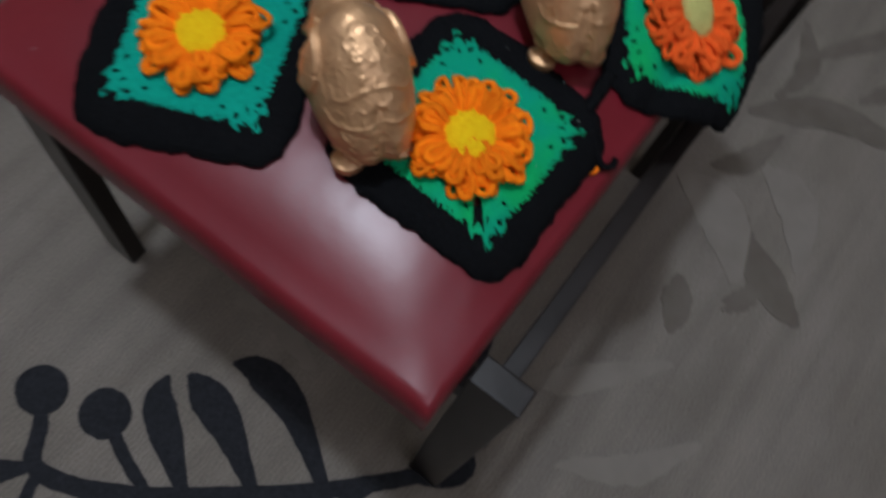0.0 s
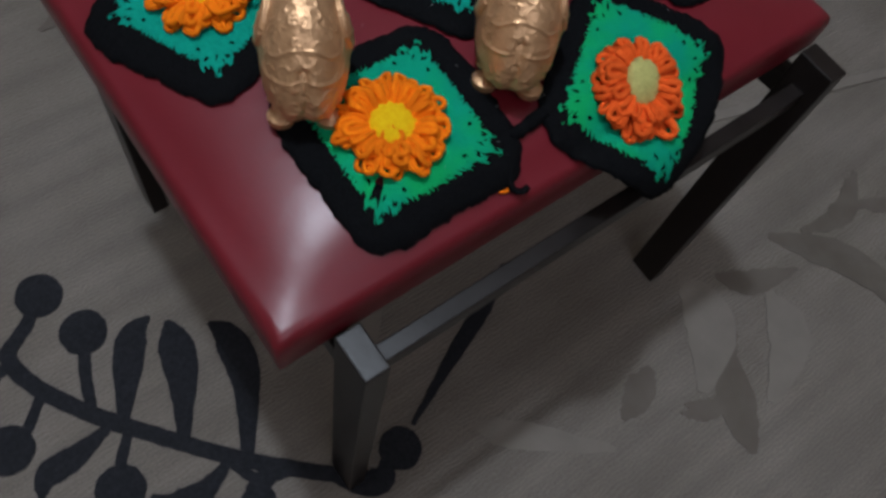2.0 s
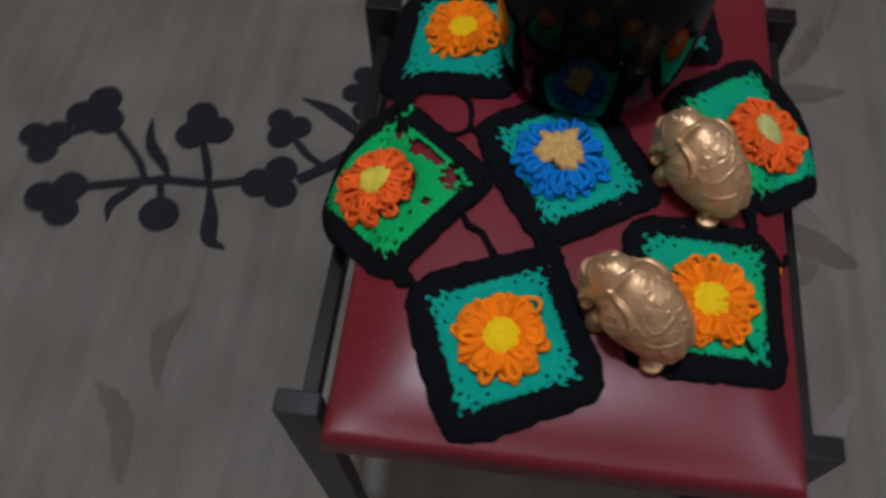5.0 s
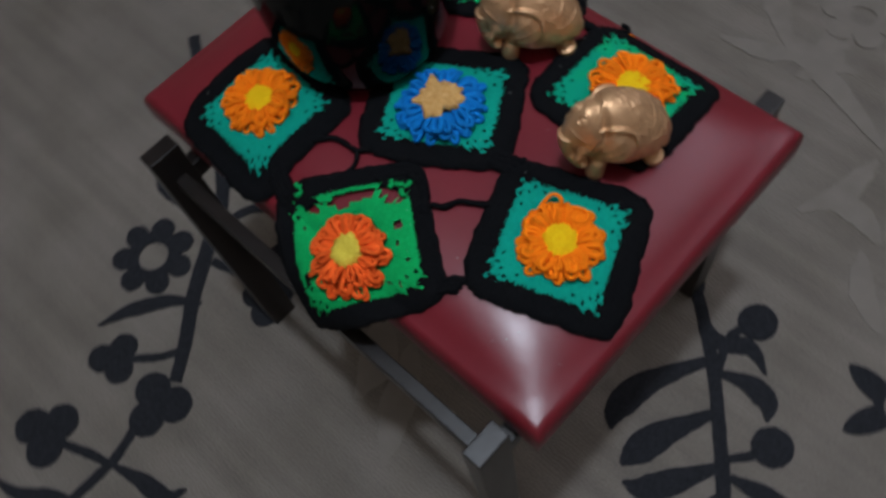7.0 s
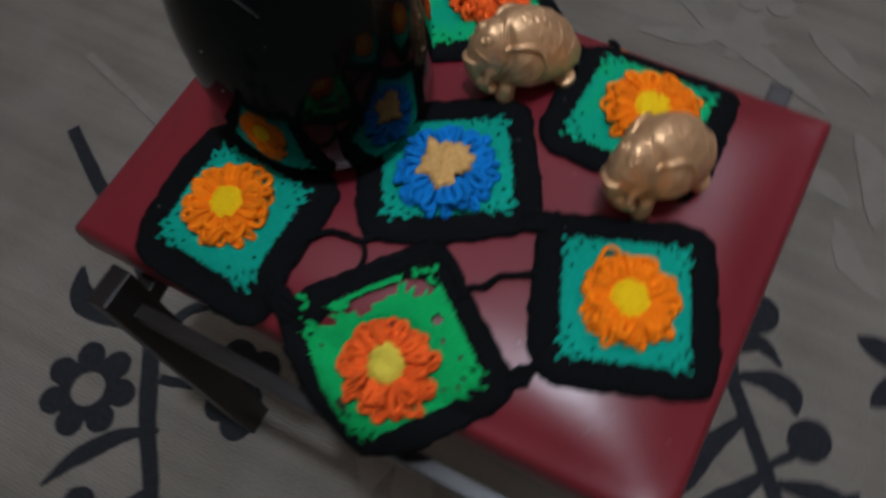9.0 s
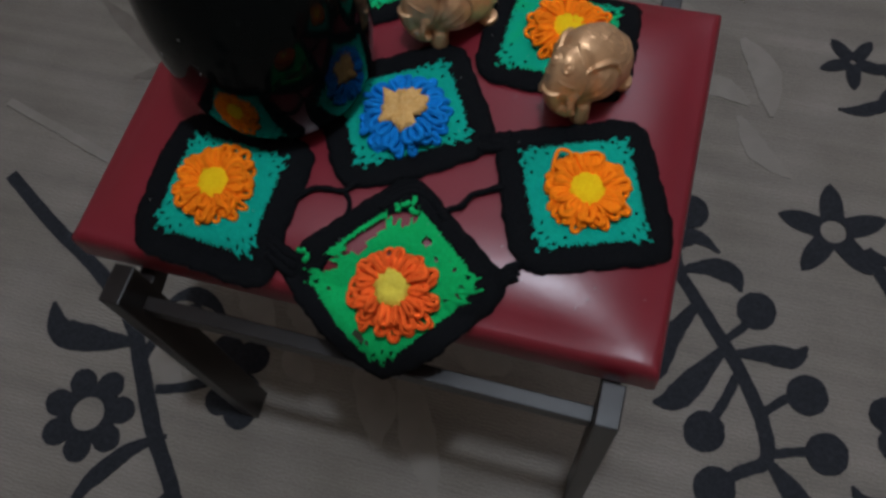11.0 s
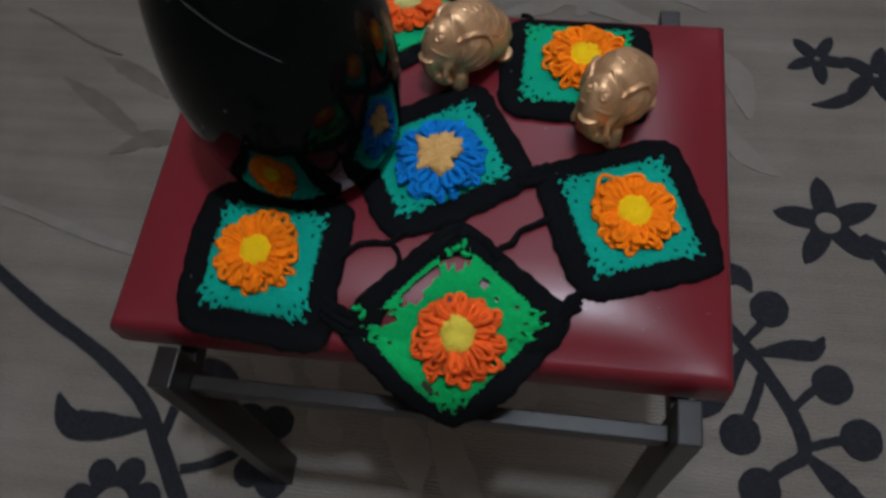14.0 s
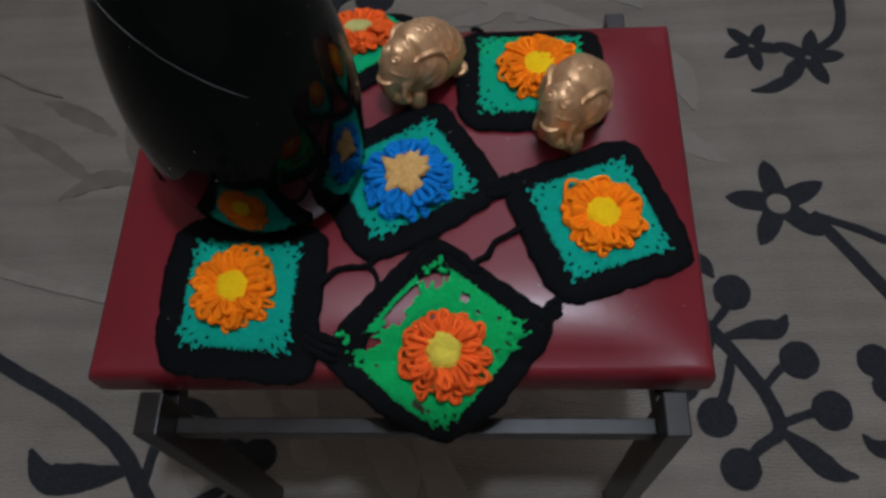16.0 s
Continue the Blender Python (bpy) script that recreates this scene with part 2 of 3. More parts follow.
def trefoil(x, y, turn, r=0.017):
    """Three round lobes grown together."""
    pts = []
    for i in range(54):
        a = i * math.tau / 54
        far = 0.35 * r
        for k in range(3):
            d = a - k * math.tau / 3
            across = 0.92 * r * math.sin(d)
            if abs(across) < r and math.cos(d) > -0.2:
                far = max(far, 0.92 * r * math.cos(d) + math.sqrt(r * r - across * across))
        pts.append((x + math.cos(a + radians(turn)) * far, y + math.sin(a + radians(turn)) * far))
    return flat("trefoil_bud", pts, PILE, z=PZ + 0.0004)


def blossom(x, y, r, petals, turn, hole, sharp=0.5, material=None, low=0.0):
    """A ring-shaped flower: petals round an open eye."""
    bm = bmesh.new()
    lift = PZ + 0.0004 - low + 0.00002 * len(carpet.children)
    n = petals * 12
    ins, outs = [], []
    for i in range(n):
        a = i * math.tau / n
        c = abs(math.cos(petals * a / 2))
        point = 1 - abs(math.sin(petals * a / 2))
        rr = r * (0.62 + 0.38 * c ** sharp) if sharp < 1 else r * (0.36 + 0.64 * (0.45 * point + 0.55 * c ** 1.6))
        rr += random.uniform(-1, 1) * 0.0006
        b = a + radians(turn)
        outs.append((math.cos(b) * rr + x, math.sin(b) * rr + y))
        ins.append((math.cos(b) * hole + x, math.sin(b) * hole + y))
    top_o = [bm.verts.new((*p, lift)) for p in outs]
    top_i = [bm.verts.new((*p, lift)) for p in ins]
    low_o = [bm.verts.new((*p, -0.002)) for p in outs]
    low_i = [bm.verts.new((*p, -0.002)) for p in ins]
    for i in range(n):
        j = (i + 1) % n
        bm.faces.new((top_i[i], top_o[i], top_o[j], top_i[j]))
        bm.faces.new((top_o[i], low_o[i], low_o[j], top_o[j]))
        bm.faces.new((top_i[j], low_i[j], low_i[i], top_i[i]))
    return part("pile_flower", bm, material or PILE, carpet, smooth=False)


# vine with berries beside the stool
stem((0.172, 0.176), (0.201, 0.15), (0.254, 0.097), (0.296, 0.046), (0.338, -0.008), (0.368, -0.06), (0.377, -0.1), (0.352, -0.12), (0.328, -0.142), w=0.015)
stem((0.338, -0.012), (0.326, -0.05), (0.309, -0.086), w=0.011)
stem((0.365, -0.055), (0.39, -0.03), (0.411, -0.02), w=0.010)
stem((0.377, -0.095), (0.405, -0.085), (0.434, -0.078), w=0.010)
stem((0.262, 0.092), (0.245, 0.14), (0.258, 0.176), w=0.010)
stem((0.318, 0.02), (0.338, 0.045), (0.350, 0.066), w=0.010)
for bx, by in ((0.328, -0.143), (0.310, -0.086), (0.412, -0.020), (0.437, -0.079), (0.349, 0.066), (0.259, 0.177)):
    berry(bx, by)
leaf((0.252, -0.068), (0.274, -0.058), (0.296, -0.026), (0.324, 0.020), w=0.030)
leaf((0.240, -0.054), (0.244, -0.032), (0.256, 0.006), (0.286, 0.064), w=0.034)
leaf((0.208, -0.030), (0.200, -0.006), (0.208, 0.040), (0.248, 0.112), w=0.033)
leaf((0.330, 0.086), (0.318, 0.104), (0.292, 0.109), (0.257, 0.097), w=0.027)
leaf((0.408, 0.036), (0.395, 0.020), (0.366, 0.017), (0.330, 0.009), w=0.026)
leaf((-0.080, 0.080), (-0.04, 0.104), (0.02, 0.13), (0.10, 0.166), w=0.018)
berry(0.123, 0.178, 0.020)
leaf((0.450, -0.152), (0.425, -0.146), (0.40, -0.122), (0.377, -0.100), w=0.026)
leaf((0.30, 0.13), (0.27, 0.145), (0.24, 0.13), (0.215, 0.14), w=0.022)
leaf((0.135, 0.172), (0.15, 0.19), (0.17, 0.185), (0.195, 0.155), w=0.026)
# star flowers behind
blossom(0.425, 0.187, 0.066, 5, 98, 0.015, 1.3)
stem((0.462, 0.172), (0.50, 0.112), (0.55, 0.03), (0.6, -0.06), w=0.016)
stem((0.464, 0.170), (0.51, 0.150), (0.56, 0.125), (0.64, 0.10), w=0.011)
blossom(0.432, 0.442, 0.044, 5, 60, 0.004, 1.2)
blossom(0.505, 0.418, 0.05, 5, 75, 0.004, 1.2)
leaf((0.419, 0.364), (0.447, 0.368), (0.480, 0.387), (0.503, 0.412), w=0.019)
stem((0.517, 0.429), (0.552, 0.459), (0.566, 0.51), (0.563, 0.58), w=0.014)
trefoil(0.510, -0.034, 20, 0.02)
leaf((0.464, -0.106), (0.480, -0.122), (0.53, -0.12), (0.58, -0.10), w=0.022)
stem((0.59, -0.1), (0.61, -0.02), (0.6, 0.05), w=0.014)
# vine with the open-eyed flower
blossom(-0.372, -0.236, 0.056, 7, 20, 0.020, 0.6)
stem((-0.62, 0.036), (-0.53, -0.018), (-0.44, -0.066), (-0.372, -0.115), (-0.335, -0.165), (-0.29, -0.232), (-0.245, -0.285), (-0.215, -0.325), w=0.019)
leaf((-0.476, -0.118), (-0.45, -0.15), (-0.40, -0.15), (-0.352, -0.142), w=0.036)
leaf((-0.35, -0.345), (-0.335, -0.305), (-0.305, -0.262), (-0.27, -0.237), w=0.02)
stem((-0.305, -0.19), (-0.27, -0.178), (-0.235, -0.158), w=0.012)
trefoil(-0.222, -0.135, 30, 0.02)
trefoil(-0.208, -0.18, 70, 0.018)
stem((-0.335, -0.165), (-0.325, -0.11), (-0.292, -0.078), w=0.012)
leaf((-0.335, -0.085), (-0.31, -0.068), (-0.28, -0.072), (-0.255, -0.09), w=0.02)
stem((-0.238, -0.29), (-0.258, -0.32), (-0.29, -0.35), w=0.010)
trefoil(-0.298, -0.356, 100, 0.018)
trefoil(-0.21, -0.356, 40, 0.022)
# third sprig
trefoil(-0.288, -0.469, 80, 0.022)
stem((-0.273, -0.468), (-0.233, -0.451), (-0.196, -0.438), w=0.011)
leaf((-0.106, -0.395), (-0.118, -0.418), (-0.153, -0.425), (-0.193, -0.437), w=0.022)
stem((-0.210, -0.388), (-0.198, -0.433), (-0.198, -0.493), (-0.190, -0.538), (-0.175, -0.603), (-0.160, -0.625), w=0.012)
stem((-0.193, -0.523), (-0.223, -0.541), (-0.263, -0.578), (-0.296, -0.613), w=0.010)
berry(-0.146, -0.491, 0.025)
stem((-0.151, -0.493), (-0.178, -0.498), (-0.203, -0.508), w=0.009)
trefoil(-0.156, -0.630, 30, 0.023)
trefoil(-0.298, -0.621, 50, 0.023)
trefoil(-0.244, -0.679, 10, 0.02)
stem((-0.244, -0.673), (-0.263, -0.638), (-0.278, -0.603), w=0.009)
leaf((-0.293, -0.543), (-0.253, -0.533), (-0.223, -0.508), (-0.201, -0.493), w=0.017)
leaf((-0.128, -0.555), (-0.153, -0.558), (-0.173, -0.543), (-0.193, -0.523), w=0.014)
leaf((-0.13, -0.87), (-0.18, -0.83), (-0.26, -0.82), (-0.33, -0.84), w=0.06)
# far repeats
trefoil(-0.106, 0.585, 30, 0.03)
trefoil(-0.188, 0.53, 70, 0.024)
stem((-0.19, 0.52), (-0.15, 0.56), (-0.1, 0.575), w=0.012)

# fainter pale and dun leaves woven between the vines; first two entries paint soft shade
GHOST = (
    # soft brown shade on the floor, painted as two dun strokes
    ((-0.58, 0.385), (-0.513, 0.354), (-0.46, 0.32), 0.030, 1), ((-0.63, 0.345), (-0.54, 0.29), (-0.47, 0.24), 0.026, 1),
    ((-0.254, -0.047), (-0.224, -0.062), (-0.195, -0.09), 0.040, 0), ((-0.172, -0.030), (-0.165, -0.055), (-0.145, -0.085), 0.045, 0),
    ((-0.172, -0.100), (-0.150, -0.122), (-0.128, -0.138), 0.035, 0), ((-0.085, -0.095), (-0.048, -0.140), (-0.033, -0.190), 0.048, 0),
    ((-0.030, -0.095), (0.008, -0.165), (0.045, -0.228), 0.042, 0), ((0.005, -0.020), (0.055, -0.055), (0.090, -0.072), 0.060, 0),
    ((0.105, -0.035), (0.137, -0.047), (0.165, -0.066), 0.040, 0), ((-0.345, -0.130), (-0.315, -0.150), (-0.280, -0.178), 0.045, 0),
    ((-0.222, 0.295), (-0.188, 0.338), (-0.165, 0.385), 0.044, 1), ((-0.140, 0.308), (-0.16, 0.322), (-0.186, 0.332), 0.016, 1), ((-0.25, 0.24), (-0.235, 0.275), (-0.205, 0.31), 0.026, 1), ((-0.138, 0.258), (-0.108, 0.271), (-0.078, 0.283), 0.034, 1),
    ((-0.24, 0.20), (-0.225, 0.26), (-0.165, 0.31), 0.06, 0),
    ((0.05, 0.2), (0.02, 0.235), (-0.05, 0.3), 0.03, 0), ((-0.31, 0.27), (-0.29, 0.32), (-0.22, 0.36), 0.05, 0),
    ((-0.27, 0.22), (-0.30, 0.25), (-0.36, 0.27), 0.03, 1),
    ((-0.13, 0.312), (-0.155, 0.326), (-0.175, 0.333), 0.02, 1), ((-0.36, 0.22), (-0.42, 0.30), (-0.44, 0.40), 0.045, 1),
    ((0.10, 0.59), (0.12, 0.55), (0.11, 0.5), 0.045, 0), ((0.06, 0.53), (0.10, 0.54), (0.16, 0.55), 0.04, 0),
    ((0.30, 0.33), (0.33, 0.28), (0.37, 0.25), 0.03, 0), ((0.23, 0.36), (0.27, 0.37), (0.31, 0.35), 0.035, 0),
    ((-0.52, 0.22), (-0.46, 0.25), (-0.40, 0.24), 0.03, 1), ((0.10, 0.26), (0.06, 0.32), (0.0, 0.36), 0.03, 0),
    ((0.12, -0.04), (0.15, -0.02), (0.17, 0.03), 0.03, 0), ((0.03, 0.02), (0.08, 0.05), (0.11, 0.1), 0.04, 0),
    ((0.08, -0.50), (0.12, -0.46), (0.19, -0.44), 0.03, 1), ((-0.02, -0.42), (0.02, -0.44), (0.08, -0.43), 0.025, 1),
    ((-0.05, -0.80), (0.0, -0.77), (0.04, -0.72), 0.06, 0), ((-0.02, -0.66), (0.0, -0.7), (0.05, -0.74), 0.05, 0),
)
for p0, p1, p2, w, tone in GHOST:
    flat("faint_patch", stroke_outline((p0, p1, p2), (w * 0.15, w * 0.8, w, w * 0.7, w * 0.2), 8), (PALEPILE, TANPILE_SHADE)[tone], z=-0.0004,
         label="pale beige woven leaf" if tone == 0 else "dun woven leaf and painted shade", fuzz=0.0018)

# pale flowering spray
blossom(0.120, 0.640, 0.055, 6, 10, 0.017, 0.6, PALEPILE, 0.0014)
for p0, p1, p2, w in (((0.131, 0.59), (0.11, 0.56), (0.078, 0.53), 0.022), ((-0.01, 0.625), (0.022, 0.588), (0.072, 0.535), 0.036), ((0.095, 0.535), (0.05, 0.512), (-0.01, 0.50), 0.030),
                      ((0.095, 0.535), (0.15, 0.517), (0.245, 0.47), 0.034), ((0.25, 0.45), (0.243, 0.385), (0.215, 0.33), 0.030), ((0.29, 0.455), (0.326, 0.401), (0.34, 0.335), 0.040),
                      ((0.19, 0.59), (0.235, 0.56), (0.29, 0.52), 0.030)):
    flat("faint_patch", stroke_outline((p0, p1, p2), (w * 0.15, w * 0.8, w, w * 0.7, w * 0.2), 8), PALEPILE, z=-0.0004, label="pale beige woven leaf", fuzz=0.0018)

# pale stripe, loose thread and pale blossom beyond the stool
stem((-0.68, 0.144), (-0.576, 0.113), (-0.495, 0.089), (-0.40, 0.064), w=0.014, material=PALEPILE)
stem((-0.73, 0.470), (-0.659, 0.437), (-0.605, 0.408), (-0.554, 0.390), w=0.003, material=TANPILE_SHADE)
for px, py in ((-0.030, -0.722), (0.016, -0.686), (0.050, -0.713), (0.048, -0.745)):
    berry(px, py, 0.021, PALEPILE)
# large charcoal patch in the far corner, drawn with the leaf outline
leaf((-0.125, -0.815), (-0.20, -0.865), (-0.31, -0.90), w=0.085)
# worn grey sprig, almost rubbed out
stem((0.470, -0.335), (0.421, -0.311), (0.395, -0.287), (0.350, -0.265), w=0.010, material=GREYPILE)
stem((0.398, -0.281), (0.391, -0.251), (0.382, -0.215), w=0.010, material=GREYPILE)
berry(0.341, -0.263, 0.020, GREYPILE)
berry(0.379, -0.203, 0.021, GREYPILE)
leaf((0.411, -0.272), (0.424, -0.243), (0.439, -0.205), w=0.022, material=GREYPILE)
leaf((0.408, -0.318), (0.374, -0.341), (0.335, -0.362), w=0.018, material=GREYPILE)

# ---- stool ----
CX, CY = 0.2150, 0.1485    # half the cushion's width and depth
CO, CN = 0.0065, 0.004     # the cushion sits a little to one side of its frame


def cushion_top(x, y):
    u, v = min(abs(x - CO) / CX, 1.0), min(abs(y - CN) / CY, 1.0)
    return 0.386 + 0.021 * (1 - u ** 5.6) * (1 - v ** 6.4)


stool = tagged(new("footstool"), label="low stool with a red leatherette cushion on a dark wooden frame", category="stool")
bm = bmesh.new()
NX, NY = 48, 34
grid = [[bm.verts.new((CO - CX + 2 * CX * i / NX, CN - CY + 2 * CY * j / NY, cushion_top(CO - CX + 2 * CX * i / NX, CN - CY + 2 * CY * j / NY)))
         for j in range(NY + 1)] for i in range(NX + 1)]
for i in range(NX):
    for j in range(NY):
        bm.faces.new((grid[i][j], grid[i + 1][j], grid[i + 1][j + 1], grid[i][j + 1]))
rim = ([grid[i][0] for i in range(NX)] + [grid[NX][j] for j in range(NY)] + [grid[i][NY] for i in range(NX, 0, -1)]
       + [grid[0][j] for j in range(NY, 0, -1)])
for out, drop in ((0.0020, 0.0005), (0.0044, 0.0019), (0.0063, 0.0044), (0.0076, 0.0082), (0.0081, 0.014), (0.0080, 0.032), (0.0055, 0.042), (0.0010, 0.046)):
    ring = []
    for v in [bm.verts.new((CO + (v.co.x - CO) * (1 + out / CX), CN + (v.co.y - CN) * (1 + out / CY), 0.386 - drop)) for v in
              (rim if out == 0.0020 else base_rim)]:
        ring.append(v)
    prev = rim if out == 0.0020 else last
    for k in range(len(ring)):
        bm.faces.new((prev[k], ring[k], ring[(k + 1) % len(ring)], prev[(k + 1) % len(ring)]))
    base_rim, last = rim, ring
bm.faces.new(last[::-1])
part("cushion", bm, LEATHER, stool, "padded glossy dark red leatherette cushion")
bm = bmesh.new()
box(bm, (-0.2, -0.142, 0.328), (0.2, 0.150, 0.3398), 0.001)
part("seat_board", bm, WOOD, stool, smooth=False)
# the two trestles stand a little out of line with each other
TRESTLES = ((1, 0.188, -0.204, 0.1630, 0.1945, 0.361), (-1, 0.202, -0.171, 0.159, 0.1905, 0.370))
for sy, east, west, near, far, top in TRESTLES:
    y0, y1 = sorted((sy * near, sy * far))
    for cx in (east, west):
        bm = bmesh.new()
        box(bm, (cx - 0.0085, y0, 0.001), (cx + 0.0085, y1, top), 0.0012)
        part("leg", bm, WOOD, stool, smooth=False)
    bm = bmesh.new()
    box(bm, (west + 0.0085, (y0 + y1) / 2 - 0.006, 0.318), (east - 0.0085, (y0 + y1) / 2 + 0.006, 0.336), 0.001)
    # one dark wood all over; the top edge greys only by reflection
    part("long_rail", bm, WOOD, stool, "narrow dark glossy rail", smooth=False)
for k in (1, 2):
    north, south = TRESTLES[0][k], TRESTLES[1][k]
    bm = bmesh.new()
    box(bm, (-0.007, -0.160, 0.314), (0.007, 0.1655, 0.335), 0.001)
    for v in bm.verts:
        v.co.x += south + (north - south) * (v.co.y + 0.160) / 0.3255
    part("side_rail", bm, WOOD, stool, smooth=False)


# ---- crocheted mat of seven flower squares ----
def drape(x, y, lift):
    """Where a point of the flat mat comes to lie on the cushion; past the edge it hangs down."""
    sgn = 1 if y > 0 else -1
    edge = CY + 0.008 + sgn * CN
    d = abs(y) - edge
    if d <= 0:
        z = cushion_top(x, y)
        return Vector((x, y, z + lift))
    bend = min(d / 0.03, 1.0) * radians(62)
    yy, zz, n = edge, 0.386, 6
    for k in range(n):
        a = min((d * (k + 0.5) / n) / 0.03, 1.0) * radians(62)
        yy, zz = yy + math.cos(a) * d / n, zz - math.sin(a) * d / n
    return Vector((x, sgn * (yy + math.sin(bend) * lift), zz + math.cos(bend) * lift))


def rounded(a, hx, hy, power=5.0):
    """The outline of a square with soft corners at angle a."""
    c, s = math.cos(a), math.sin(a)
    return 1.0 / ((abs(c) / hx) ** power + (abs(s) / hy) ** power) ** (1 / power)


def crochet_ring(inner, outer, thick, place, n=128, m=7, seed=0, holes=None, ribs=0.0006, fuzz=0.0006):
    """A worked band between two outlines, puffed, with stitches and an uneven edge."""
    bm = bmesh.new()
    rnd = random.Random(seed)
    jit = [rnd.uniform(-1, 1) for _ in range(n)]
    top, low = [], []
    for i in range(n):
        a = i * math.tau / n
        r0, r1 = inner(a), outer(a) + jit[i] * fuzz
        col_t, col_l = [], []
        for j in range(m + 1):
            t = j / m
            r = r0 + (r1 - r0) * t
            puff = thick * (0.35 + 0.65 * (1 - abs(2 * t - 1) ** 4)) + ribs * ((i + j) % 2) + rnd.uniform(0, 0.0004)
            col_t.append(bm.verts.new(place(math.cos(a) * r, math.sin(a) * r, puff)))
            if j in (0, m):
                col_l.append(bm.verts.new(place(math.cos(a) * r, math.sin(a) * r, 0.0006)))
        top.append(col_t)
        low.append(col_l)
    for i in range(n):
        k = (i + 1) % n
        for j in range(m):
            if holes and holes(i, j):
                continue
            bm.faces.new((top[i][j], top[i][j + 1], top[k][j + 1], top[k][j]))
        bm.faces.new((top[i][m], low[i][1], low[k][1], top[k][m]))
        bm.faces.new((low[i][0], top[i][0], top[k][0], low[k][0]))
    return bm


def loop_petal(length, width, yarn, loose=0.0, seed=0):
    """One looped strand of yarn, its foot at the origin, pointing along x."""
    rnd = random.Random(seed)
    pts = []
    n = 18
    for i in range(n):
        a = i * math.tau / n
        t = (1 - math.cos(a)) / 2
        half = width / 2 * min(1.0, 0.3 + 0.9 * t)
        y = half * (1 if a < math.pi else -1) * abs(math.sin(a)) ** 0.55
        z = 0.0035 * math.sin(math.pi * t * 0.9) + (loose * t * t)
        pts.append((t * length, y + rnd.uniform(-1, 1) * 0.0003, z))
    bm = bmesh.new()
    tube(bm, pts, yarn, 6, closed=True)
    me = bpy.data.meshes.new("petal")
    bm.to_mesh(me)
    bm.free()
    for p in me.polygons:
        p.use_smooth = True
    return me


PETALS = {}


def petal_mesh(material, kind):
    key = (material.name, kind)
    if key not in PETALS:
        length, width, loose = ((0.0203, 0.0066, 0.0), (0.0172, 0.0064, 0.001), (0.0138, 0.0060, 0.0022), (0.022, 0.012, 0.004), (0.0205, 0.0078, 0.0008), (0.0172, 0.0074, 0.0020), (0.0108, 0.0056, 0.0030))[kind]
        PETALS[key] = loop_petal(length, width, 0.00155 if kind in (3, 4, 5) else 0.00185, loose, kind)
        PETALS[key].materials.append(material)
    return PETALS[key]


mat_thing = tagged(new("crochet_mat"), label="crocheted mat of joined black-edged squares with looped flowers", category="table mat")


